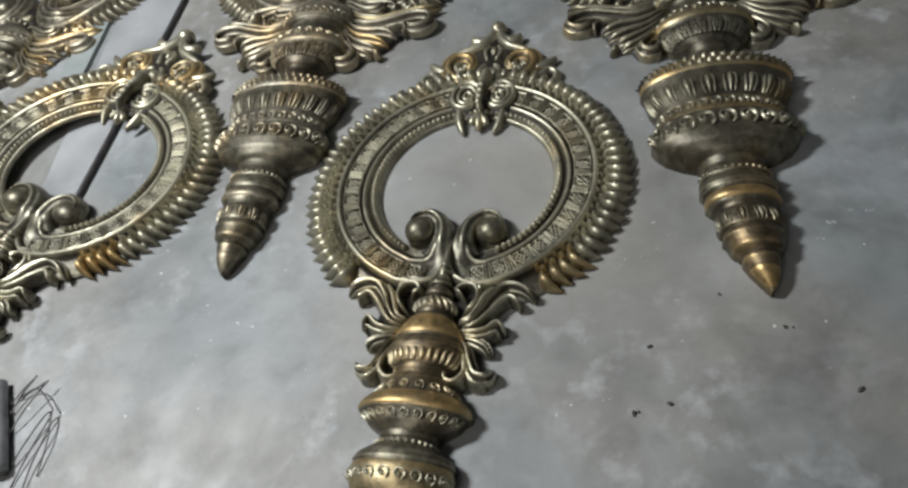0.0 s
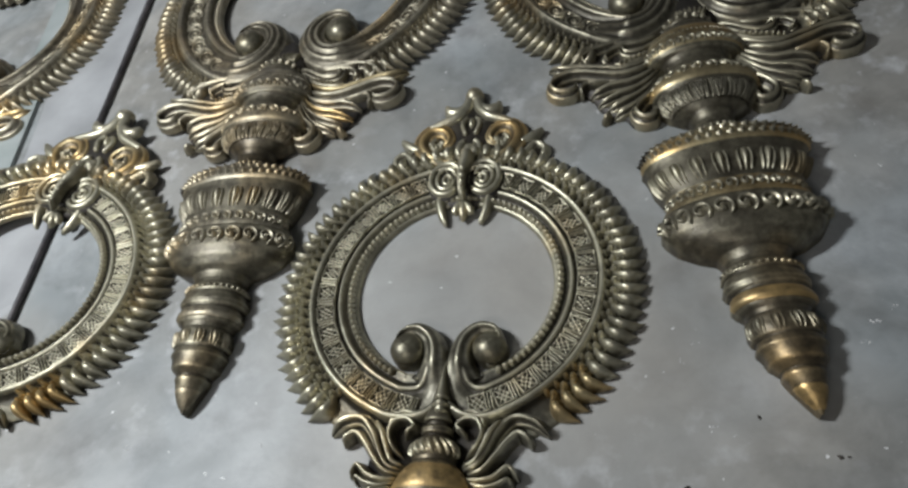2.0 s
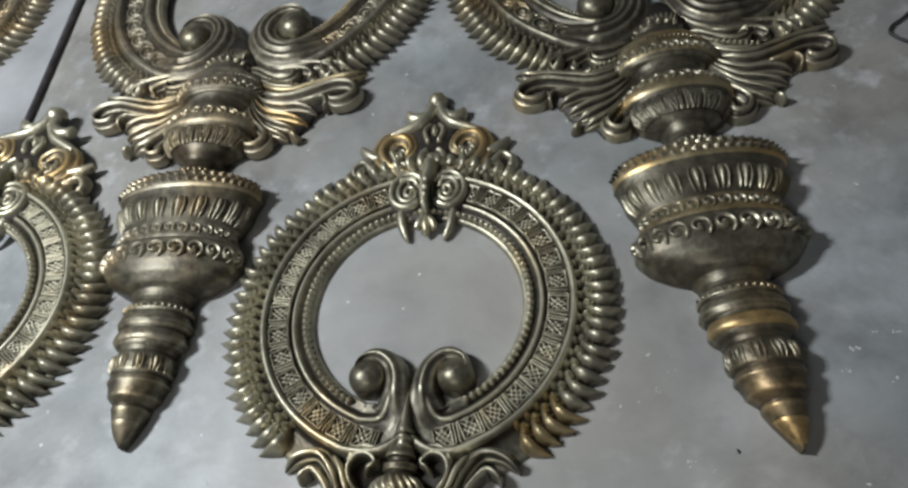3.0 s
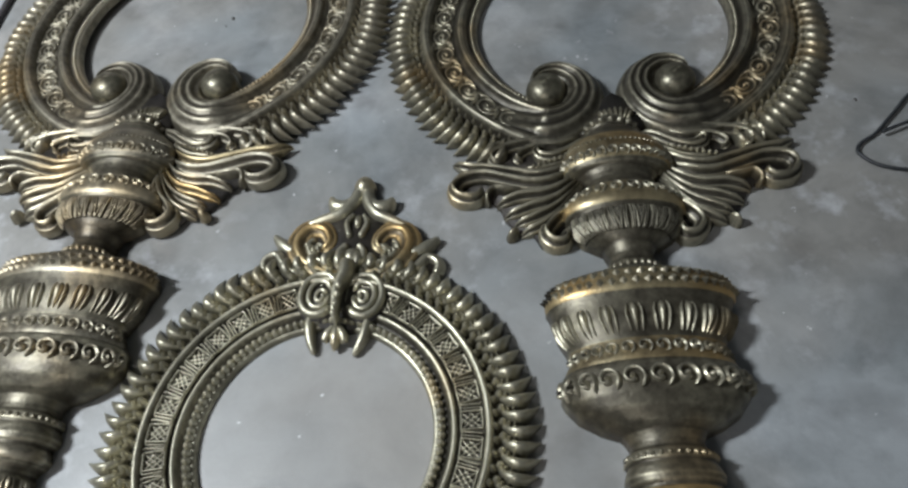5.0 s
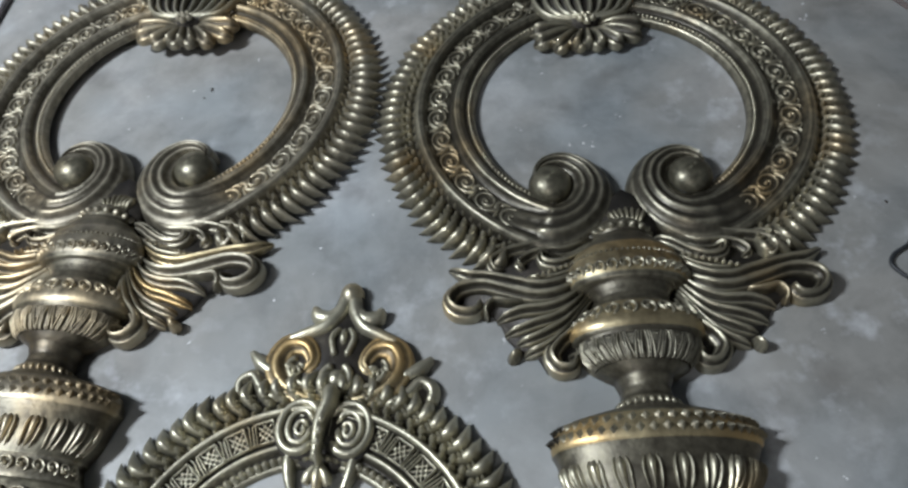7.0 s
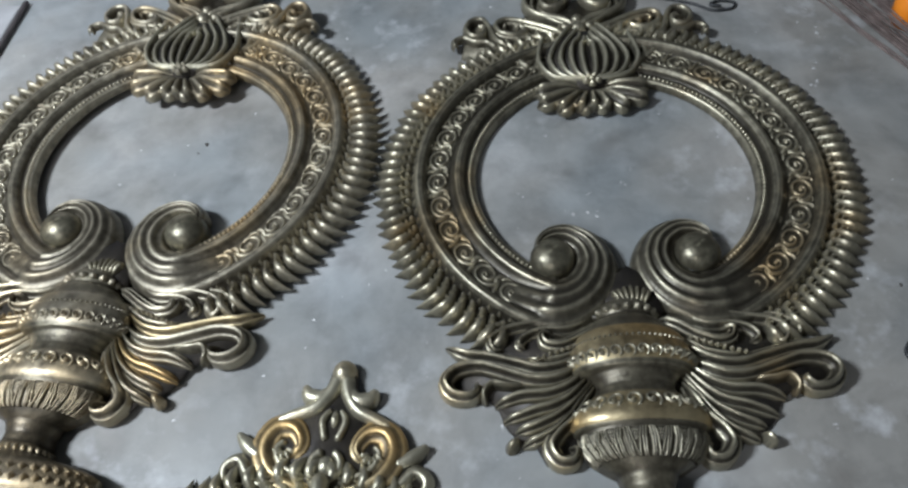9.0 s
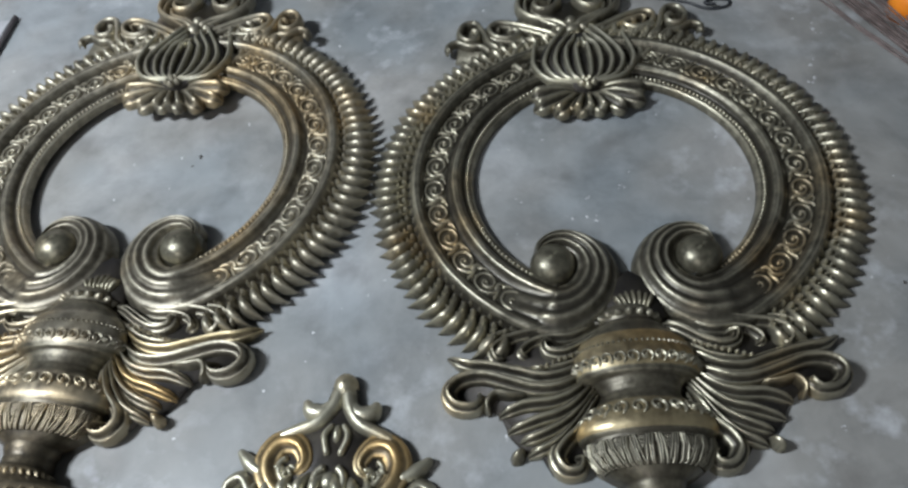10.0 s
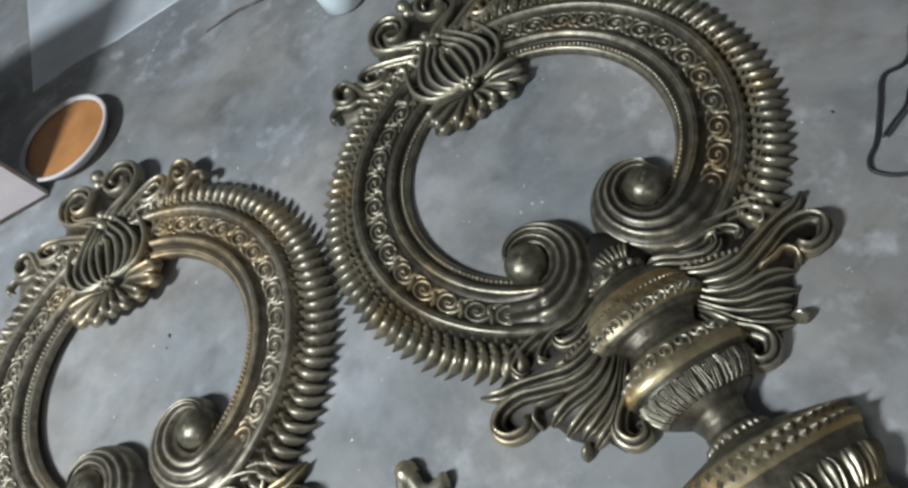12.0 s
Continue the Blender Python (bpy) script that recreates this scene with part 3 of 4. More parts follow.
    strands = [
        (0.0, [(0.120, -0.128, 0.006, 0.028), (0.175, -0.137, 0.009, 0.036), (0.228, -0.146, 0.010, 0.036), (0.258, -0.165, 0.010, 0.036), (0.250, -0.187, 0.008, 0.032), (0.232, -0.183, 0.005, 0.026)], 2),
        (0.0, [(0.205, -0.132, 0.005, 0.024), (0.245, -0.137, 0.008, 0.03), (0.275, -0.155, 0.008, 0.03), (0.283, -0.175, 0.005, 0.024)], 1),
        (0.0, [(0.034, -0.135, 0.0080, 0.030), (0.066, -0.149, 0.0110, 0.040), (0.101, -0.170, 0.0120, 0.040), (0.133, -0.183, 0.0120, 0.040), (0.160, -0.179, 0.0110, 0.040), (0.165, -0.162, 0.0090, 0.040), (0.143, -0.162, 0.0060, 0.030)], 3),
        (0.0, [(0.051, -0.160, 0.0060, 0.022), (0.086, -0.182, 0.0070, 0.030), (0.121, -0.200, 0.0070, 0.030), (0.164, -0.208, 0.0070, 0.030), (0.195, -0.200, 0.0040, 0.022)], 1),
        (0.0, [(0.078, -0.130, 0.0060, 0.026), (0.120, -0.150, 0.0090, 0.034), (0.160, -0.150, 0.0100, 0.034), (0.191, -0.158, 0.0090, 0.034), (0.208, -0.176, 0.0080, 0.034), (0.194, -0.185, 0.0050, 0.026)], 2),
        (0.0, [(0.062, -0.172, 0.0060, 0.026), (0.119, -0.211, 0.0100, 0.034), (0.168, -0.220, 0.0120, 0.034), (0.213, -0.209, 0.0120, 0.034), (0.266, -0.195, 0.0120, 0.034), (0.304, -0.190, 0.0110, 0.034), (0.340, -0.173, 0.0040, 0.026)], 2),
        (0.0, [(0.070, -0.200, 0.0060, 0.032), (0.127, -0.238, 0.0100, 0.042), (0.175, -0.244, 0.0110, 0.042), (0.227, -0.229, 0.0120, 0.042), (0.273, -0.215, 0.0120, 0.042), (0.314, -0.220, 0.0130, 0.042), (0.331, -0.242, 0.0130, 0.042), (0.316, -0.265, 0.0120, 0.042), (0.286, -0.270, 0.0100, 0.042), (0.272, -0.256, 0.0080, 0.042), (0.281, -0.244, 0.0060, 0.032)], 2),
        (0.0, [(0.071, -0.210, 0.0050, 0.027), (0.113, -0.250, 0.0090, 0.036), (0.152, -0.265, 0.0110, 0.036), (0.200, -0.269, 0.0110, 0.036), (0.243, -0.284, 0.0070, 0.027)], 2),
        (0.0, [(0.070, -0.220, 0.0050, 0.026), (0.105, -0.262, 0.0090, 0.035), (0.137, -0.284, 0.0100, 0.035), (0.176, -0.295, 0.0100, 0.035), (0.227, -0.312, 0.0080, 0.026)], 2),
        (0.0, [(0.068, -0.228, 0.0050, 0.026), (0.100, -0.273, 0.0080, 0.034), (0.129, -0.299, 0.0090, 0.034), (0.161, -0.316, 0.0100, 0.034), (0.205, -0.330, 0.0090, 0.026)], 2),
        (0.0, [(0.067, -0.238, 0.0050, 0.026), (0.096, -0.279, 0.0080, 0.034), (0.118, -0.308, 0.0080, 0.034), (0.146, -0.333, 0.0090, 0.034), (0.192, -0.352, 0.0090, 0.026)], 2),
        (0.0, [(0.066, -0.245, 0.0060, 0.032), (0.089, -0.285, 0.0100, 0.042), (0.108, -0.313, 0.0120, 0.042), (0.131, -0.334, 0.0130, 0.042), (0.144, -0.357, 0.0140, 0.042), (0.131, -0.379, 0.0130, 0.042), (0.109, -0.380, 0.0110, 0.042), (0.103, -0.366, 0.0080, 0.042), (0.116, -0.357, 0.0060, 0.032)], 2),
        (0.0, [(0.067, -0.257, 0.0060, 0.024), (0.079, -0.294, 0.0080, 0.032), (0.090, -0.320, 0.0080, 0.032), (0.099, -0.344, 0.0060, 0.024)], 1),
        (0.0, [(0.190, -0.250, 0.0060, 0.022), (0.225, -0.250, 0.0080, 0.030), (0.250, -0.246, 0.0090, 0.030), (0.263, -0.262, 0.0080, 0.030), (0.258, -0.280, 0.0050, 0.022)], 1),
    ]
    for s in (1, -1):
        w = wing(top, s, strands, outline, M, skew=0.1, golden=golden)
        B = Relief()
        for i in range(9):
            B.dome(s * (0.085 + 0.0105 * i), -0.182 - 0.0035 * i, 0.0042, 0.008, 0.03, 6, 3)
        tagged(part("beading", B, M, w), kind="stuff")
        part("knob", Relief().stroke([(s * 0.186 - 0.018, -0.34, 0.007, 0.024), (s * 0.198 - 0.018, -0.35, 0.011, 0.03), (s * 0.206 - 0.019, -0.362, 0.007, 0.02)], 0.0, 12, 9, 0.2, 1), M, w)
    # fan between the volutes
    F = Relief().plate([(0.05, -0.13), (0.045, -0.085), (0.02, -0.045), (0.0, -0.03), (-0.02, -0.045), (-0.045, -0.085), (-0.05, -0.13)], 0.0, 0.03)
    fan = part("fan", F, PATINA, top)
    for k in range(-3, 4):
        part("rib", Relief().stroke([(0.006 * k, -0.115, 0.004, 0.016), (0.010 * k, -0.092, 0.005, 0.018), (0.0115 * k, -0.072 - 0.002 * k * k, 0.004, 0.012)], 0.026, 9, 5, 0.2), BRASS_DULL, fan)
    # turned shaft
    prof = [(-0.1, 0.012), (-0.114, 0.04), (-0.126, 0.05), (-0.137, 0.05), (-0.143, 0.046), (-0.15, 0.06), (-0.162, 0.07), (-0.172, 0.083), (-0.186, 0.091), (-0.204, 0.096), (-0.222, 0.1), (-0.236, 0.098), (-0.243, 0.09), (-0.248, 0.074), (-0.258, 0.066), (-0.27, 0.062), (-0.281, 0.068), (-0.288, 0.078), (-0.309, 0.098), (-0.314, 0.103), (-0.323, 0.106), (-0.331, 0.108), (-0.339, 0.104), (-0.345, 0.096), (-0.367, 0.094), (-0.387, 0.08), (-0.401, 0.058), (-0.4084, 0.045), (-0.4265, 0.038), (-0.4437, 0.04), (-0.4506, 0.048), (-0.4566, 0.049), (-0.4626, 0.058), (-0.4704, 0.0926), (-0.4798, 0.1272), (-0.4884, 0.1426), (-0.5073, 0.1523), (-0.5211, 0.1541), (-0.5299, 0.1493), (-0.5399, 0.1455), (-0.574, 0.138), (-0.598, 0.126), (-0.605, 0.1241), (-0.611, 0.1186), (-0.627, 0.1241), (-0.639, 0.1315), (-0.648, 0.1389), (-0.677, 0.1436), (-0.691, 0.138), (-0.712, 0.1211), (-0.731, 0.0902), (-0.741, 0.0631), (-0.748, 0.0578), (-0.757, 0.0536), (-0.766, 0.0552), (-0.771, 0.0642), (-0.782, 0.0674), (-0.786, 0.0625), (-0.794, 0.0673), (-0.805, 0.0713), (-0.814, 0.068), (-0.819, 0.0614), (-0.828, 0.0646), (-0.84, 0.0678), (-0.85, 0.062), (-0.857, 0.053), (-0.865, 0.0497), (-0.871, 0.0537), (-0.89, 0.0577), (-0.902, 0.0559), (-0.907, 0.0495), (-0.912, 0.0526), (-0.92, 0.055), (-0.928, 0.0501), (-0.934, 0.0476), (-0.946, 0.0452), (-0.955, 0.036), (-0.96, 0.0311), (-0.967, 0.0326), (-0.985, 0.0263), (-1.008, 0.0149), (-1.024, 0.0064), (-1.031, 0.0014)]
    shaft, onto, rad = shell(top, prof, label="turned half-round shaft with pointed tip", bend=bend)
    shaft.matrix_basis = Matrix.Translation((-0.016, 0, 0))
    # joins ring and wings at the back
    part("backing", Relief().plate([(-0.27, -0.2), (-0.262, -0.16), (-0.235, -0.12), (-0.16, -0.12), (-0.05, -0.02), (0.05, -0.02), (0.16, -0.12), (0.235, -0.12), (0.262, -0.16), (0.27, -0.2), (0.1, -0.3), (-0.1, -0.3)], 0.0, 0.0125), PATINA, top)
    band_beads(shaft, onto, rad, -0.132, 0.008, 0.017, M, 0.009)
    collar(shaft, onto, rad, -0.166, -0.242, G, "rubbed collar")
    collar(shaft, onto, rad, -0.284, -0.343, G, "rubbed collar")
    collar(shaft, onto, rad, -0.478, -0.528, G, "rubbed collar")
    collar(shaft, onto, rad, -0.985, -1.026, G, "rubbed tip")
    collar(shaft, onto, rad, -0.822, -0.848, G, "rubbed collar")
    band_beads(shaft, onto, rad, -0.194, 0.0034, 0.009, M, 0.0065)
    band_pieces(shaft, onto, rad, -0.222, 0.02, M, curl_on(-0.223, 0.0115, 0.009), "scroll")
    band_pieces(shaft, onto, rad, -0.309, 0.027, M, curl_on(-0.306, 0.014, 0.0095), "scroll")
    band_pieces(shaft, onto, rad, -0.372, 0.034, M, hatch_on(-0.350, -0.393, 0.032, 0.0065), "panel")
    band_beads(shaft, onto, rad, -0.455, 0.004, 0.011, M, 0.005, stretch=1.6)
    band_beads(shaft, onto, rad, -0.492, 0.0098, 0.0185, M, 0.0125, sides=4, stretch=1.1)
    band_beads(shaft, onto, rad, -0.509, 0.0098, 0.0185, M, 0.0125, sides=4, stretch=1.1)
    band_pieces(shaft, onto, rad, -0.572, 0.041, M, gadroon(-0.548, -0.597, 0.0165, 0.012), "gadroon")
    collar(shaft, onto, rad, -0.602, -0.644, G, "rubbed collar")
    band_pieces(shaft, onto, rad, -0.621, 0.025, M, curl_on(-0.621, 0.0125, 0.01), "scroll")
    band_pieces(shaft, onto, rad, -0.669, 0.038, M, curl_on(-0.671, 0.02, 0.011), "scroll")
    band_beads(shaft, onto, rad, -0.777, 0.0045, 0.012, M, 0.005)
    band_pieces(shaft, onto, rad, -0.888, 0.026, M, gadroon(-0.872, -0.903, 0.012, 0.008), "gadroon")
    return top


# ---------------------------------------------------------------- small ring ornament
def small_ornament(label, group):
    """Origin between the two volutes, y towards the crest; ring centre at y 0.13."""
    top = thing("ring_ornament", label, "ornament", group=group)
    M = BRASS
    O = (-0.006, 0.138)
    ring = part("skirt", Relief().turn([(0.284, 0.028), (0.290, 0.014), (0.297, 0.010), (0.330, 0.007), (0.337, 0.0)], O, -70, 250, 150), M, top, "thin dark backing ring")
    band = [(0.190, 0.0), (0.191, 0.008), (0.195, 0.011), (0.212, 0.009), (0.217, 0.013), (0.222, 0.021), (0.226, 0.022), (0.230, 0.015), (0.234, 0.014), (0.252, 0.018), (0.270, 0.017), (0.273, 0.027), (0.277, 0.033), (0.282, 0.033), (0.286, 0.025), (0.289, 0.010)]
    for s in (1, -1):
        ring_arm(top, (0.076, -0.004), s, O, band, (90, -71), ((-108, 0.039, 0.137), (-124, 0.0385, 0.126), (-140, 0.034, 0.102), (-160, 0.030, 0.084), (-182, 0.027, 0.075), (-208, 0.025, 0.069), (-238, 0.024, 0.063), (-264, 0.022, 0.055), (-290, 0.022, 0.043), (-315, 0.019, 0.032), (-336, 0.018, 0.021)), 0.031, M, 3, 0.044, "brass ring half rolled into a volute", 0.045, 3)
    pm = Relief().dome(0, 0, 0.0074, 0.014, 0, 9, 5).mesh("pearl", M)
    for i in range(86):
        a = math.radians(-61 + 302 * i / 85)
        part("pearl", pm, M, ring, m=pose(O[0] + 0.2035 * math.cos(a), O[1] + 0.2035 * math.sin(a), 0.010))
    lines = [(-0.013 + k, -d * 0.013, 0.013, d * (0.013 - k), 0.0013, 0.0035) for d in (1, -1) for k in (0.0, 0.0095)]
    lines += [(-0.013, d * (-0.013 + k), 0.013 - k, d * 0.013, 0.0013, 0.0035) for d in (1, -1) for k in (0.0095,)]
    lines += [(-0.0145, y, 0.0145, y, 0.0017, 0.006) for y in (-0.0145, 0.0145)]
    lines += [(0.0145, -0.0145, 0.0145, 0.0145, 0.0017, 0.006), (-0.0142, -0.0145, -0.0142, 0.028, 0.0013, 0.004)]
    lines += [(-0.014, 0.0195, 0.012, 0.0195, 0.0016, 0.0055), (0.012, 0.0195, 0.015, 0.0175, 0.0015, 0.005), (-0.014, 0.0252, 0.012, 0.0252, 0.0016, 0.0055), (0.012, 0.0252, 0.015, 0.0275, 0.0015, 0.005)]
    S = Relief().grid(field(-0.0162, 0.0165, -0.0162, 0.0285, lines))
    sm = S.mesh("panel", M)
    for i in range(33):
        a = -74.8 + 10.3 * i
        t = math.radians(a)
        part("panel", sm, M, ring, m=pose(O[0] + 0.2525 * math.cos(t), O[1] + 0.2525 * math.sin(t), 0.0175, 0, 0, a) @ Matrix.Diagonal((1.16, 1.0, 1.5, 1)))
    leaves(ring, O, 0.297, 0.061, 0.0122, 0.029, 84, -50, 230, M, 0.14, (-51, -33))
    # crest
    C = Relief().plate([(0.02, 0.32), (0.06, 0.335), (0.085, 0.385), (0.16, 0.41), (0.165, 0.46), (0.12, 0.48), (0.112, 0.515), (0.07, 0.545), (0.03, 0.575), (0.02, 0.62), (-0.02, 0.62), (-0.03, 0.575), (-0.07, 0.545), (-0.112, 0.515), (-0.12, 0.48), (-0.165, 0.46), (-0.16, 0.41), (-0.085, 0.385), (-0.06, 0.335), (-0.02, 0.32)], 0.0, 0.02)
    crest = part("crest", C, PATINA, top, "pierced brass scrollwork crest with knob", Matrix.Translation((0, -0.021, 0)) @ Matrix.Diagonal((1, 1.07, 0.78, 1)))
    for s in (1, -1):
        for z0, rows, fl in (
            (0.027, [(0.04 + (x - 0.04) * 0.86, y, w, h) for x, y, w, h in spiral(0.04, 0.378, 0.041, 0.035, 150, -150, 0.005, 0.02)], 0),
            (0.027, [(0.04 + (x - 0.04) * 0.8, y, w, h) for x, y, w, h in spiral(0.039, 0.378, 0.028, 0.021, 160, -190, 0.004, 0.017)], 0),
            (0.027, [(0.04 + (x - 0.04) * 0.8, y, w, h) for x, y, w, h in spiral(0.037, 0.376, 0.014, 0.004, 160, -260, 0.0034, 0.014)], 0),
            (0.012, [(0.012, 0.425, 0.006, 0.02), (0.05, 0.43, 0.010, 0.026), (0.090, 0.452, 0.014, 0.03), (0.106, 0.487, 0.016, 0.03), (0.090, 0.516, 0.015, 0.03), (0.06, 0.515, 0.012, 0.028), (0.045, 0.49, 0.009, 0.026), (0.06, 0.47, 0.006, 0.022)], 2),
            (0.012, [(0.03, 0.44, 0.005, 0.02), (0.07, 0.458, 0.007, 0.022), (0.084, 0.482, 0.007, 0.022), (0.072, 0.497, 0.005, 0.02)], 1),
            (0.008, [(0.006, 0.61, 0.01, 0.03), (0.014, 0.58, 0.01, 0.03), (0.035, 0.552, 0.009, 0.03), (0.07, 0.537, 0.008, 0.026), (0.10, 0.525, 0.006, 0.02)], 0),
            (0.008, [(0.012, 0.585, 0.007, 0.026), (0.032, 0.568, 0.010, 0.03), (0.052, 0.572, 0.010, 0.028), (0.062, 0.588, 0.004, 0.022)], 0),
            (0.006, [(0.085, 0.42, 0.007, 0.024), (0.12, 0.44, 0.010, 0.028), (0.142, 0.462, 0.010, 0.028), (0.162, 0.45, 0.009, 0.026), (0.158, 0.425, 0.007, 0.022)], 1),
            (0.006, [(0.11, 0.47, 0.008, 0.024), (0.135, 0.485, 0.009, 0.024), (0.158, 0.505, 0.004, 0.018)], 0),
            (0.006, [(0.052, 0.35, 0.007, 0.028), (0.050, 0.325, 0.0075, 0.028), (0.044, 0.302, 0.006, 0.022), (0.034, 0.28, 0.0025, 0.012)], 0),
            (0.018, [(0.010, 0.50, 0.004, 0.014), (0.019, 0.53, 0.004, 0.016), (0.008, 0.55, 0.003, 0.014)], 0),
            (0.018, spiral(0.0, 0.462, 0.027, 0.022, -90, 70, 0.005, 0.018), 0),
            (0.018, [(0.004, 0.325, 0.004, 0.02), (0.014, 0.31, 0.006, 0.02), (0.018, 0.298, 0.004, 0.014)], 0),
        ):
            part("curl", Relief().stroke([(x, y, w * 1.45, h) for x, y, w, h in mirrored(rows, s)], z0, 28, 13 if fl else 8, 0.08, fl), BRASS_GOLD if fl == 2 else M, crest)
    for s in (1, -1):
        E = Relief().plate([(s * 0.04 + 0.043 * math.cos(t), 0.378 + 0.047 * math.sin(t)) for t in np.linspace(0, 2 * math.pi, 22, endpoint=False)], 0.0, 0.033)
        part("eyelet", E, PATINA, crest)
        for i in range(5):
            a = math.radians(200 + 34 * i)
            part("rib", Relief().stroke([(s * (0.072 + 0.004 * math.cos(a)), 0.484 + 0.004 * math.sin(a), 0.003, 0.022), (s * (0.072 + 0.02 * math.cos(a)), 0.484 + 0.02 * math.sin(a), 0.0045, 0.026)], 0.014, 6, 6, 0.2), M, crest)
    part("knob", Relief().dome(0, 0.612, 0.022, 0.038, 0.008, 14, 7, 1.1), M, crest)
    part("bud", Relief().stroke([(0, 0.335, 0.007, 0.022), (0, 0.308, 0.010, 0.026), (0, 0.286, 0.004, 0.014)], 0.012, 10, 7, 0.15), M, crest)
    part("ridge", Relief().stroke([(0.0, 0.445, 0.013, 0.028), (0.004, 0.415, 0.014, 0.036), (-0.004, 0.38, 0.010, 0.034), (-0.002, 0.345, 0.008, 0.03), (0.004, 0.318, 0.006, 0.024)], 0.044, 20, 9, 0.12), M, crest)
    for i in range(5):
        part("knob", Relief().dome(0.001, 0.40 - 0.017 * i, 0.006, 0.006, 0.074, 7, 3), M, crest)
    part("core", Relief().dome(0, 0.462, 0.016, 0.018, 0.018, 10, 5), M, crest)
    part("drop", Relief().dome(0, 0.535, 0.007, 0.014, 0.018, 8, 4, 2.2), M, crest)
    # side leaves
    outline = [(0.02, -0.06), (0.09, -0.12), (0.145, -0.135), (0.155, -0.15), (0.115, -0.185), (0.118, -0.23), (0.095, -0.255), (0.11, -0.315), (0.09, -0.328), (0.07, -0.335), (0.05, -0.33), (0.03, -0.2)]
    strands = [
        (0.0, [(0.048, -0.219, 0.0055, 0.032), (0.073, -0.215, 0.0083, 0.042), (0.091, -0.191, 0.0101, 0.042), (0.106, -0.160, 0.0110, 0.042), (0.131, -0.134, 0.0110, 0.042), (0.164, -0.138, 0.0101, 0.042), (0.190, -0.159, 0.0046, 0.032)], 2),
        (0.0, [(0.052, -0.226, 0.0046, 0.027), (0.081, -0.221, 0.0074, 0.036), (0.103, -0.197, 0.0092, 0.036), (0.121, -0.173, 0.0092, 0.036), (0.140, -0.157, 0.0092, 0.036), (0.157, -0.168, 0.0074, 0.036), (0.162, -0.180, 0.0037, 0.027)], 1),
        (0.0, [(0.047, -0.213, 0.0037, 0.026), (0.070, -0.205, 0.0055, 0.034), (0.083, -0.180, 0.0064, 0.034), (0.094, -0.154, 0.0064, 0.034), (0.113, -0.130, 0.0037, 0.026)], 0),
        (0.0, [(0.052, -0.233, 0.0055, 0.030), (0.081, -0.237, 0.0083, 0.040), (0.106, -0.230, 0.0092, 0.040), (0.127, -0.214, 0.0083, 0.040), (0.142, -0.233, 0.0037, 0.030)], 1),
        (0.0, [(0.055, -0.237, 0.0046, 0.027), (0.085, -0.246, 0.0074, 0.036), (0.108, -0.242, 0.0083, 0.036), (0.127, -0.233, 0.0064, 0.036), (0.130, -0.244, 0.0037, 0.027)], 1),
        (0.0, [(0.061, -0.246, 0.0055, 0.026), (0.086, -0.253, 0.0101, 0.034), (0.108, -0.262, 0.0120, 0.034), (0.120, -0.277, 0.0074, 0.026)], 3),
        (0.0, [(0.058, -0.248, 0.0055, 0.032), (0.076, -0.269, 0.0092, 0.042), (0.086, -0.296, 0.0110, 0.042), (0.098, -0.318, 0.0120, 0.042), (0.120, -0.322, 0.0110, 0.042), (0.132, -0.304, 0.0055, 0.032)], 2),
        (0.0, [(0.061, -0.258, 0.0046, 0.026), (0.076, -0.287, 0.0074, 0.034), (0.085, -0.317, 0.0092, 0.034), (0.101, -0.335, 0.0101, 0.034), (0.122, -0.333, 0.0064, 0.026)], 1),
        (0.0, [(0.064, -0.268, 0.0055, 0.030), (0.076, -0.295, 0.0092, 0.040), (0.079, -0.319, 0.0101, 0.040), (0.065, -0.336, 0.0110, 0.040), (0.048, -0.334, 0.0092, 0.040), (0.046, -0.321, 0.0074, 0.040), (0.056, -0.316, 0.0046, 0.030)], 1),
        (0.0, [(0.052, -0.199, 0.0046, 0.027), (0.072, -0.180, 0.0064, 0.036), (0.080, -0.156, 0.0074, 0.036), (0.070, -0.136, 0.0083, 0.036), (0.050, -0.134, 0.0074, 0.036), (0.037, -0.146, 0.0064, 0.036), (0.046, -0.155, 0.0055, 0.036), (0.055, -0.167, 0.0046, 0.027)], 1),
        (0.0, [(0.018, -0.111, 0.0037, 0.022), (0.038, -0.122, 0.0055, 0.030), (0.062, -0.120, 0.0064, 0.030), (0.079, -0.134, 0.0055, 0.030), (0.082, -0.156, 0.0037, 0.022)], 0),
    ]
    for s in (1, -1):
        w = wing(top, s, strands, outline, M, 0.014)
        w.matrix_basis = Matrix.Translation((-0.008, 0, 0))
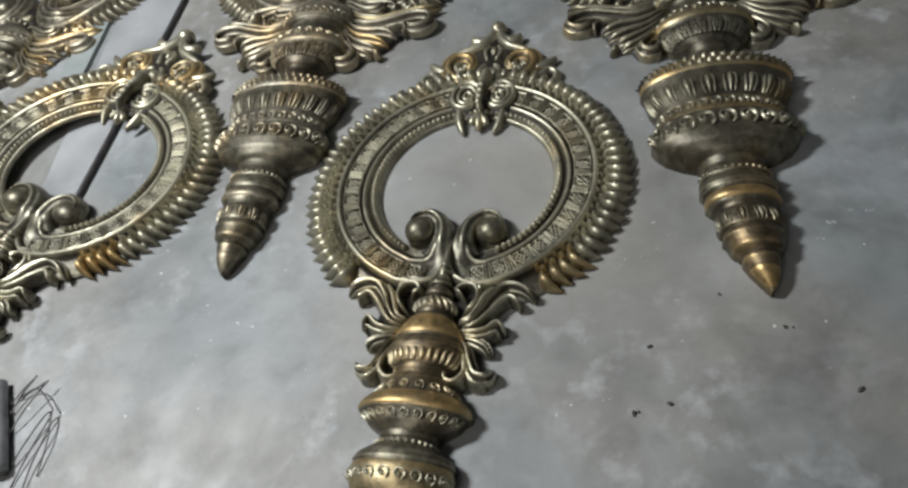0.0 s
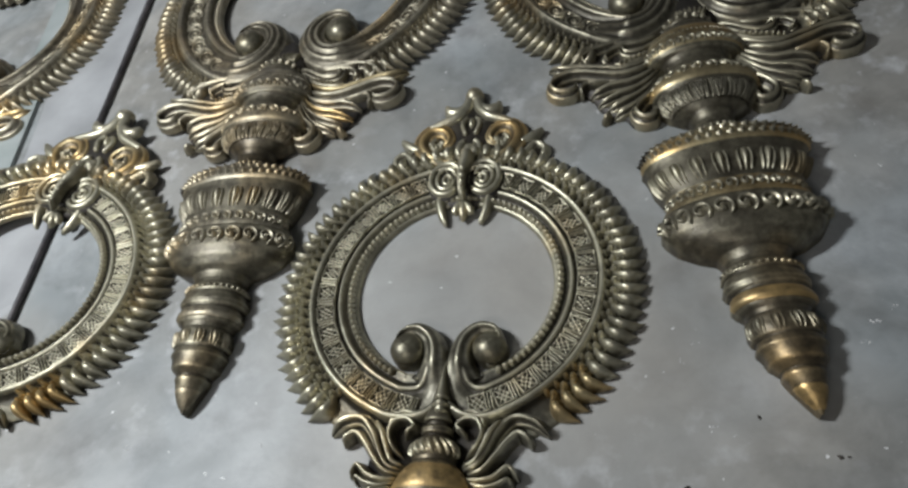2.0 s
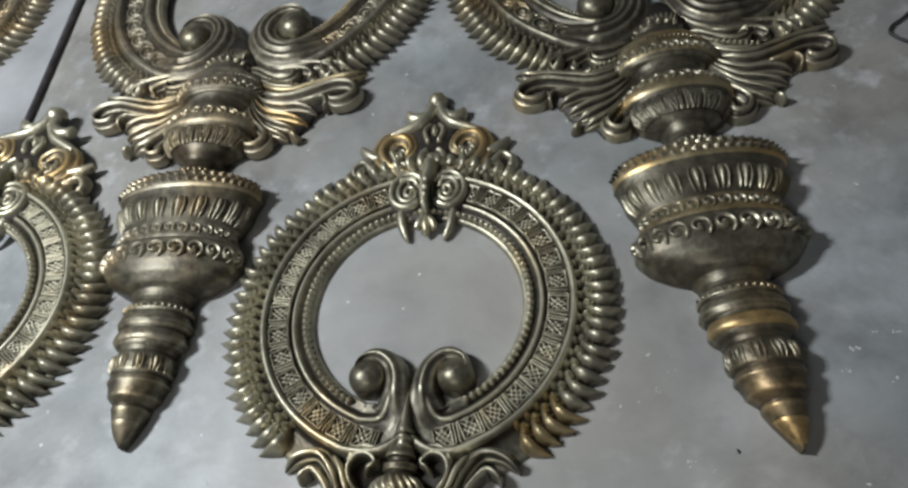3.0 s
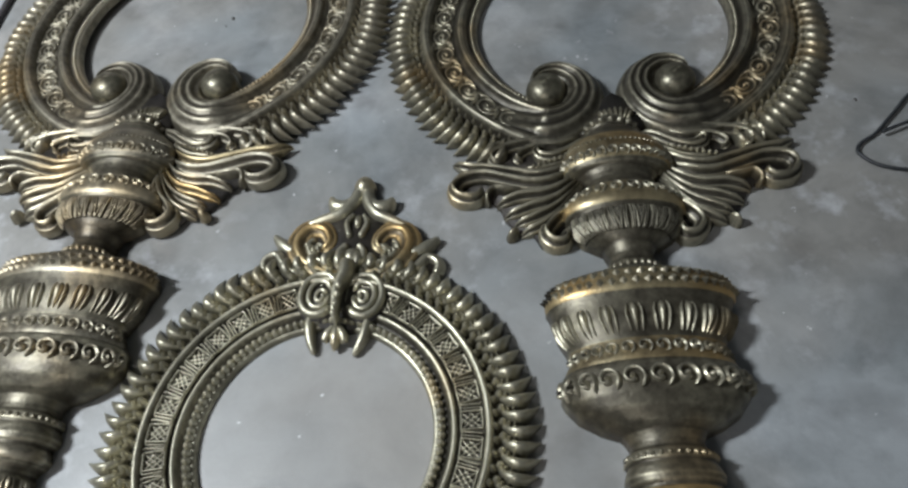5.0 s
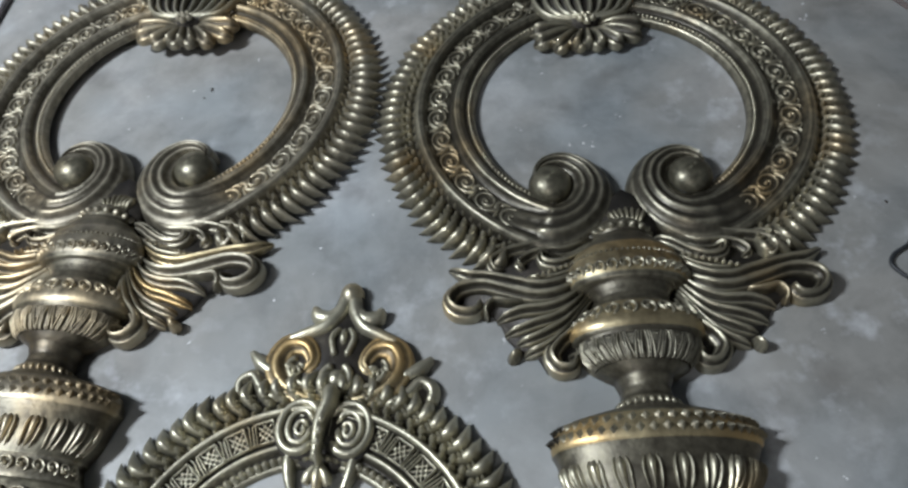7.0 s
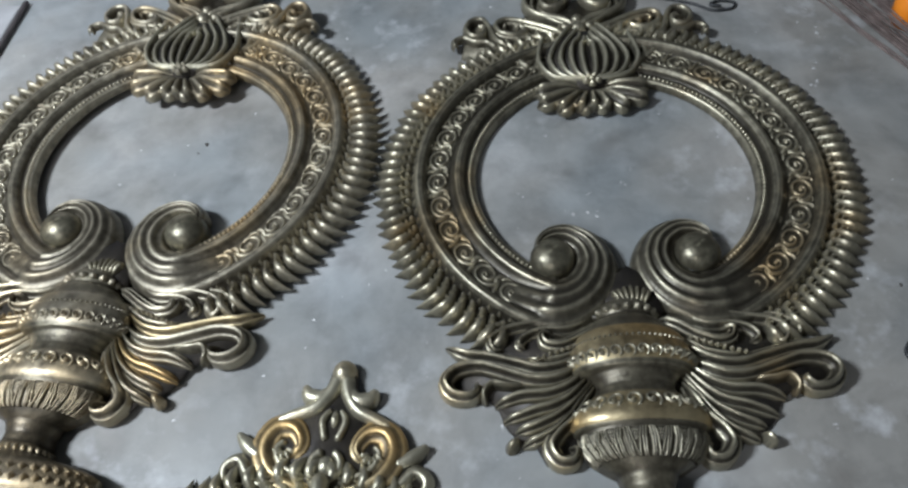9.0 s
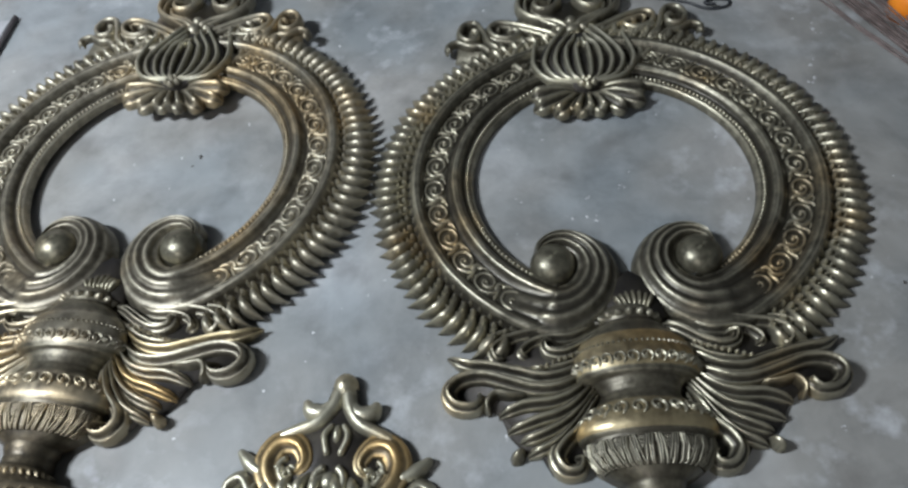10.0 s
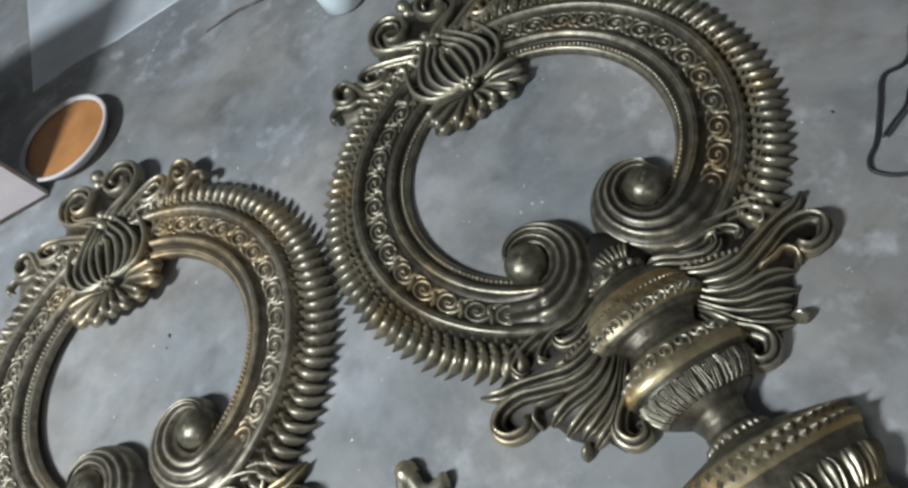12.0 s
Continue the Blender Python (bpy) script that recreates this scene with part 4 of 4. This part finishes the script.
    prof = [(-0.022, 0.003), (-0.06, 0.006), (-0.1, 0.013), (-0.125, 0.021), (-0.138, 0.024), (-0.141, 0.018), (-0.147, 0.018), (-0.151, 0.026), (-0.16, 0.026), (-0.164, 0.021), (-0.17, 0.028), (-0.185, 0.04), (-0.196, 0.041), (-0.203, 0.037), (-0.209, 0.036), (-0.214, 0.041), (-0.228, 0.052), (-0.246, 0.062), (-0.257, 0.067), (-0.263, 0.065), (-0.269, 0.07), (-0.279, 0.075), (-0.288, 0.073), (-0.297, 0.066), (-0.312, 0.062), (-0.318, 0.052), (-0.326, 0.049), (-0.337, 0.05), (-0.343, 0.058), (-0.352, 0.064), (-0.366, 0.076), (-0.384, 0.096), (-0.396, 0.103), (-0.403, 0.102), (-0.409, 0.094), (-0.425, 0.08), (-0.436, 0.062), (-0.441, 0.053), (-0.452, 0.05), (-0.456, 0.055), (-0.463, 0.056), (-0.468, 0.066), (-0.478, 0.084), (-0.49, 0.091), (-0.496, 0.088), (-0.503, 0.09), (-0.525, 0.088), (-0.545, 0.078), (-0.57, 0.058), (-0.585, 0.046), (-0.6, 0.045), (-0.61, 0.052), (-0.63, 0.058), (-0.65, 0.05), (-0.68, 0.036), (-0.72, 0.018), (-0.745, 0.003)]
    shaft, onto, rad = shell(top, prof, label="turned half-round brass shaft")
    shaft.matrix_basis = Matrix.Translation((-0.006, 0, 0))
    collar(shaft, onto, rad, -0.214, -0.26, BRASS_GOLD, "rubbed golden collar")
    collar(shaft, onto, rad, -0.372, -0.405, BRASS_GOLD, "rubbed golden collar")
    collar(shaft, onto, rad, -0.494, -0.548, BRASS_GOLD, "rubbed golden collar")
    part("spire", Relief().stroke([(0, -0.012, 0.002, 0.02), (0, -0.055, 0.0065, 0.036), (0, -0.088, 0.012, 0.042), (0, -0.1, 0.016, 0.046), (0, -0.106, 0.012, 0.042), (0, -0.112, 0.019, 0.048), (0, -0.12, 0.014, 0.044), (0, -0.132, 0.02, 0.046)], 0.004, 40, 11, 0.1), M, top)
    band_pieces(shaft, onto, rad, -0.19, 0.013, M, lambda R, lift: R.stroke([(-0.007, -0.172, 0.003, 0.005), (0.0, -0.187, 0.004, 0.006), (0.007, -0.201, 0.003, 0.005)], 0, 8, 5, 0.1, lift=lift), "twist")
    band_pieces(shaft, onto, rad, -0.30, 0.0135, M, lambda R, lift: R.stroke([(0, -0.289, 0.004, 0.006), (0, -0.302, 0.0045, 0.007), (0, -0.316, 0.0035, 0.005)], 0, 7, 5, 0.2, lift=lift), "gadroon")
    band_pieces(shaft, onto, rad, -0.36, 0.024, M, curl_on(-0.362, 0.010, 0.006), "scroll")
    band_pieces(shaft, onto, rad, -0.417, 0.022, M, curl_on(-0.417, 0.0095, 0.006), "scroll")
    band_beads(shaft, onto, rad, -0.46, 0.0042, 0.0115, M, 0.005)
    band_pieces(shaft, onto, rad, -0.515, 0.026, M, curl_on(-0.519, 0.012, 0.009), "scroll")
    return top


def laid(x, y, lean):
    """Lying on the floor, its axis leaning that many degrees to x from y."""
    return pose(x, y, 0.001, 0, 0, -lean)


big = large_ornament("large dark brass ring ornament with lotus crown, lying on concrete", "large ring ornaments on the floor", BRASS_DARK, BRASS_GOLD, 0.15)
big.matrix_basis = laid(0.396, 1.724, 3.7)
second = large_ornament("large dark brass ring ornament with coppery patches, lying on concrete", "large ring ornaments on the floor", BRASS_WORN, BRASS_WORN, -0.02, (5, 8))
second.matrix_basis = pose(-0.561, 1.888, 0.0125, 0.7, 0, 0) @ pose(0, 0, 0, 0, 0, -8.2)
third = copy_thing(second, laid(-1.662, 2.085, 5.7))
tagged(third, "large dark brass ring ornament lying beside a white sheet")
small = small_ornament("small bright brass ring ornament with scrolled crest, on concrete", "small ring ornaments on the floor")
small.matrix_basis = laid(-0.214, 0.912, 9.05)
fifth = copy_thing(small, Matrix.Translation((-1.254, 1.131, 0.02)) @ Matrix.Rotation(radians(3.3), 4, (0.479, 0.719, 0.509)) @ pose(0, 0, 0, 0, 0, -23.6) @ Matrix.Diagonal((1.15, 1, 1, 1)))
tagged(fifth, "small brass ring ornament lying over an iron rod")


# ---------------------------------------------------------------- loose things round them
def sheet(name, outline, z0, z1, material, label, category):
    ob = new(name, Relief().plate(outline, z0, z1).mesh(name, material, False))
    return tagged(ob, label, category)


def single(name, shape, material, label, category, m=None):
    ob = new(name, shape.mesh(name, material))
    if m is not None:
        ob.matrix_basis = m
    return tagged(ob, label, category)


sheet("plastic_sheet", [(-1.33, 1.15), (-1.21, 1.2), (-1.165, 1.5), (-1.13, 1.85), (-1.09, 2.3), (-1.05, 2.75), (-1.30, 2.8), (-1.33, 2.2), (-1.335, 1.75)], 0.0005, 0.003, SHEET, "thin white plastic sheet lying along the rod", "sheet")
sheet("grey_board", [(-1.44, 1.62), (-1.36, 1.6), (-1.345, 2.2), (-1.34, 2.8), (-1.42, 2.8)], 0.0005, 0.012, GREY_BOARD, "narrow grey-green board flat on the floor", "board")
single("iron_rod", tube([(-1.215, 1.03, 0.009), (-1.165, 1.44, 0.009), (-1.12, 1.80, 0.009), (-1.075, 2.25, 0.009), (-1.03, 2.75, 0.009)], 0.0075, 30), IRON, "long thin dark iron rod lying on the floor", "rod")
sheet("white_sheet", [(-0.62, 3.35), (-0.45, 3.34), (-0.30, 3.30), (-0.06, 3.27), (0.2, 3.4), (0.1, 3.9), (-0.55, 3.95)], 0.0005, 0.004, WHITE_SHEET, "crumpled white plastic sheet on the floor", "sheet")


def dish(x, y):
    top = thing("paint_dish", "round white-rimmed dish of orange paint on the floor", "dish", pose(x, y, 0))
    R = Relief().turn([(0.11, 0.0), (0.140, 0.028), (0.151, 0.042), (0.149, 0.046), (0.141, 0.046), (0.135, 0.04)], (0, 0), 0, 360, 49)
    part("rim", R, WHITE_RIM, top, "chalky white rim")
    part("paint", Relief().turn([(0.137, 0.036), (0.06, 0.0345), (0.0005, 0.034)], (0, 0), 0, 360, 33), ORANGE, top, "thick orange paint")
    return top


dish(-0.535, 2.968)
leaning = thing("pink_board", "pale pinkish board propped up beside the dish", "board")


def panel(corners, back):
    """A flat panel with those four corners, its thickness going along back."""
    R = Relief()
    c = np.array(corners, float)
    R.v.append(np.vstack([c, c + np.array(back)]))
    R.f += [(0, 1, 2, 3), (7, 6, 5, 4), (0, 4, 5, 1), (1, 5, 6, 2), (2, 6, 7, 3), (3, 7, 4, 0)]
    return R


part("face", panel([(-0.649, 2.841, 0.004), (-0.731, 2.948, 0.82), (-1.53, 3.1, 0.82), (-1.45, 2.99, 0.004)], (0.004, 0.018, -0.008)), PINK_BOARD, leaning, smooth=False)
# dark strip along the lower edge of the board
part("edging", panel([(-0.648, 2.838, 0.0), (-0.652, 2.843, 0.012), (-1.452, 2.99, 0.012), (-1.45, 2.987, 0.0)], (0.004, 0.024, 0.0)), DARK_BROWN, leaning, "dark lower edge", smooth=False)
part("prop", tube([(-1.2, 3.035, 0.79), (-1.22, 3.2, 0.4), (-1.24, 3.4, 0.0)], 0.014, 8, 8), DARK_BROWN, leaning)
tub = thing("plastic_tub", "pale blue-white plastic tub standing on the floor", "tub", pose(0.33, 2.745, 0))
part("body", Relief().turn([(0.0005, 0.002), (0.052, 0.002), (0.06, 0.012), (0.068, 0.1), (0.064, 0.1), (0.058, 0.02), (0.0005, 0.014)], (0, 0), 0, 360, 33), PALE_BLUE, tub)
part("rim", Relief().turn([(0.067, 0.096), (0.073, 0.098), (0.073, 0.104), (0.066, 0.106), (0.063, 0.1)], (0, 0), 0, 360, 33), PALE_BLUE, tub)
single("twig", tube([(-0.04, 3.027, 0.004), (0.06, 3.02, 0.005), (0.17, 2.985, 0.004), (0.27, 2.99, 0.004)], [0.002, 0.004, 0.004, 0.002], 18, 6), STRAW, "thin dark twig on the floor", "twig")

cord = thing("black_cord", "thin black rubber cord in a loop on concrete", "cord")
part("loop", tube([(1.6, 1.80, 0.005), (1.15, 1.70, 0.005), (1.02, 1.615, 0.006), (0.965, 1.615, 0.006), (0.915, 1.573, 0.006), (0.86, 1.525, 0.005), (0.825, 1.505, 0.005), (0.814, 1.482, 0.005), (0.842, 1.448, 0.005), (0.91, 1.425, 0.005), (1.1, 1.39, 0.005), (1.6, 1.30, 0.005)], 0.0036, 70), RUBBER, cord)
part("tail", tube([(1.5, 1.72, 0.005), (1.1, 1.63, 0.005), (0.98, 1.57, 0.009), (0.94, 1.543, 0.013), (0.90, 1.53, 0.014), (0.868, 1.52, 0.013)], 0.0034, 36), RUBBER, cord)
single("wire_coil", tube([(0.62, 2.49, 0.003), (0.70, 2.452, 0.003), (0.745, 2.415, 0.004), (0.79, 2.415, 0.004), (0.80, 2.437, 0.004), (0.765, 2.447, 0.005), (0.742, 2.432, 0.008), (0.765, 2.42, 0.01)], 0.0035, 40, 6), RUBBER, "small loop of dark wire on the floor", "wire")

broom = thing("broom", "dry brown stick broom lying on the floor", "broom")
rng = random.Random(7)
for i in range(46):
    u = rng.uniform(-1, 1)
    x0, y0 = 1.20 + 0.015 * u, 1.93 + rng.uniform(-0.03, 0.03)
    x1, y1 = 1.04 + 0.10 * u + rng.uniform(-0.02, 0.02), 2.62 + rng.uniform(-0.1, 0.1)
    z = rng.uniform(0.004, 0.03)
    b = rng.uniform(-0.02, 0.02)
    part("stalk", tube([(x0, y0, z + 0.004), ((x0 + x1) / 2 + b, (y0 + y1) / 2, z), (x1, y1, 0.003 + z * 0.4)], [0.0026, 0.0022, 0.001], 9, 5), STRAW, broom)
part("binding", tube([(1.165, 1.97, 0.018), (1.2, 1.966, 0.032), (1.235, 1.97, 0.018)], 0.012, 12, 8), STRAW, broom)
# orange lump by the broom, shaped as a plain plastic cap
cap = thing("plastic_cap", "bright orange plastic cap lying beside the broom", "jar", pose(1.178, 2.31, 0.03))
part("body", Relief().turn([(0.0005, 0.05), (0.035, 0.049), (0.05, 0.04), (0.056, 0.01), (0.056, -0.029), (0.05, -0.029)], (0, 0), 0, 360, 29), ORANGE_CLOTH, cap)

single("metal_tube", tube([(-1.19, 0.66, 0.016), (-1.15, 0.57, 0.016), (-1.105, 0.468, 0.016)], 0.016, 12, 12), GALVANISED, "short dull grey metal tube on the floor", "tube")
tangle = thing("wire_tangle", "tangle of thin dark wires on the floor", "wire")
for rows in (
    [(-1.16, 0.60, 0.004), (-1.13, 0.64, 0.012), (-1.10, 0.668, 0.02), (-1.125, 0.63, 0.014), (-1.15, 0.57, 0.004)],
    [(-1.135, 0.53, 0.003), (-1.10, 0.59, 0.02), (-1.062, 0.652, 0.026)],
    [(-1.14, 0.625, 0.004), (-1.09, 0.64, 0.018), (-1.045, 0.602, 0.02), (-1.035, 0.58, 0.016), (-1.06, 0.51, 0.01), (-1.08, 0.44, 0.003)],
    [(-1.10, 0.465, 0.003), (-1.075, 0.52, 0.014), (-1.04, 0.585, 0.018), (-1.025, 0.53, 0.014), (-1.03, 0.46, 0.003)],
    [(-1.05, 0.40, 0.003), (-1.045, 0.48, 0.010), (-1.03, 0.55, 0.016), (-1.038, 0.586, 0.018)],
):
    part("strand", tube(rows, 0.0016, 26, 5), IRON, tangle)


def crumb(x, y, r, flat=0.5):
    R = Relief().dome(0, 0, r, r * flat, 0, 8, 4, 0.6)
    for v in R.v:
        v += np.array([[rng.uniform(-0.2, 0.2) * r, rng.uniform(-0.2, 0.2) * r, 0] for _ in v])
    return single("grit", R, DIRT, "tiny dark crumb of dirt on concrete", "grit", pose(x, y, 0, 0, 0, rng.uniform(0, 180)))


for x, y, r in ((0.132, 0.62, 0.006), (0.15, 0.512, 0.006), (0.265, 0.712, 0.004), (0.358, 0.635, 0.005), (0.442, 0.513, 0.007), (0.097, 0.502, 0.004), (0.37, 0.633, 0.003), (-0.445, 2.14, 0.006), (-0.46, 2.115, 0.003), (0.86, 1.62, 0.004), (0.09, 0.50, 0.006)):
    crumb(x, y, r)


# chalk flecks and splashes lying on the floor
flecks = Relief()
for x, y, r in ((0.335, 1.84, 6), (0.36, 1.84, 5), (0.31, 1.855, 3), (0.293, 2.066, 5), (0.225, 1.906, 4), (0.433, 1.908, 4), (0.452, 1.944, 3), (0.362, 1.895, 3), (0.645, 2.01, 6), (0.66, 2.025, 4),
                (0.489, 0.841, 5), (0.523, 0.86, 4), (0.458, 0.808, 3), (0.518, 0.778, 4), (0.17, 0.83, 4), (0.139, 0.816, 3), (0.198, 0.704, 4), (0.219, 0.688, 3), (0.204, 0.854, 3), (0.129, 0.619, 3),
                (0.06, 0.527, 4), (-0.581, 0.792, 4), (-0.842, 0.83, 4), (-0.107, 0.552, 3), (0.555, 0.861, 4), (0.959, 2.29, 7), (0.92, 2.193, 9), (0.895, 2.139, 6), (0.66, 1.38, 4), (-0.225, 3.1, 5)):
    for k in range(rng.randint(2, 4)):
        q = r * 0.001 * rng.uniform(0.25, 0.65)
        flecks.dome(x + rng.uniform(-2.2, 2.2) * r * 0.001, y + rng.uniform(-1.6, 1.6) * r * 0.001, q, 0.0008, 0, 7, 3, rng.uniform(0.5, 1.2))
tagged(single("chalk_flecks", flecks, CHALK, "scattered white chalk flecks on the concrete", "flecks"), kind="stuff")
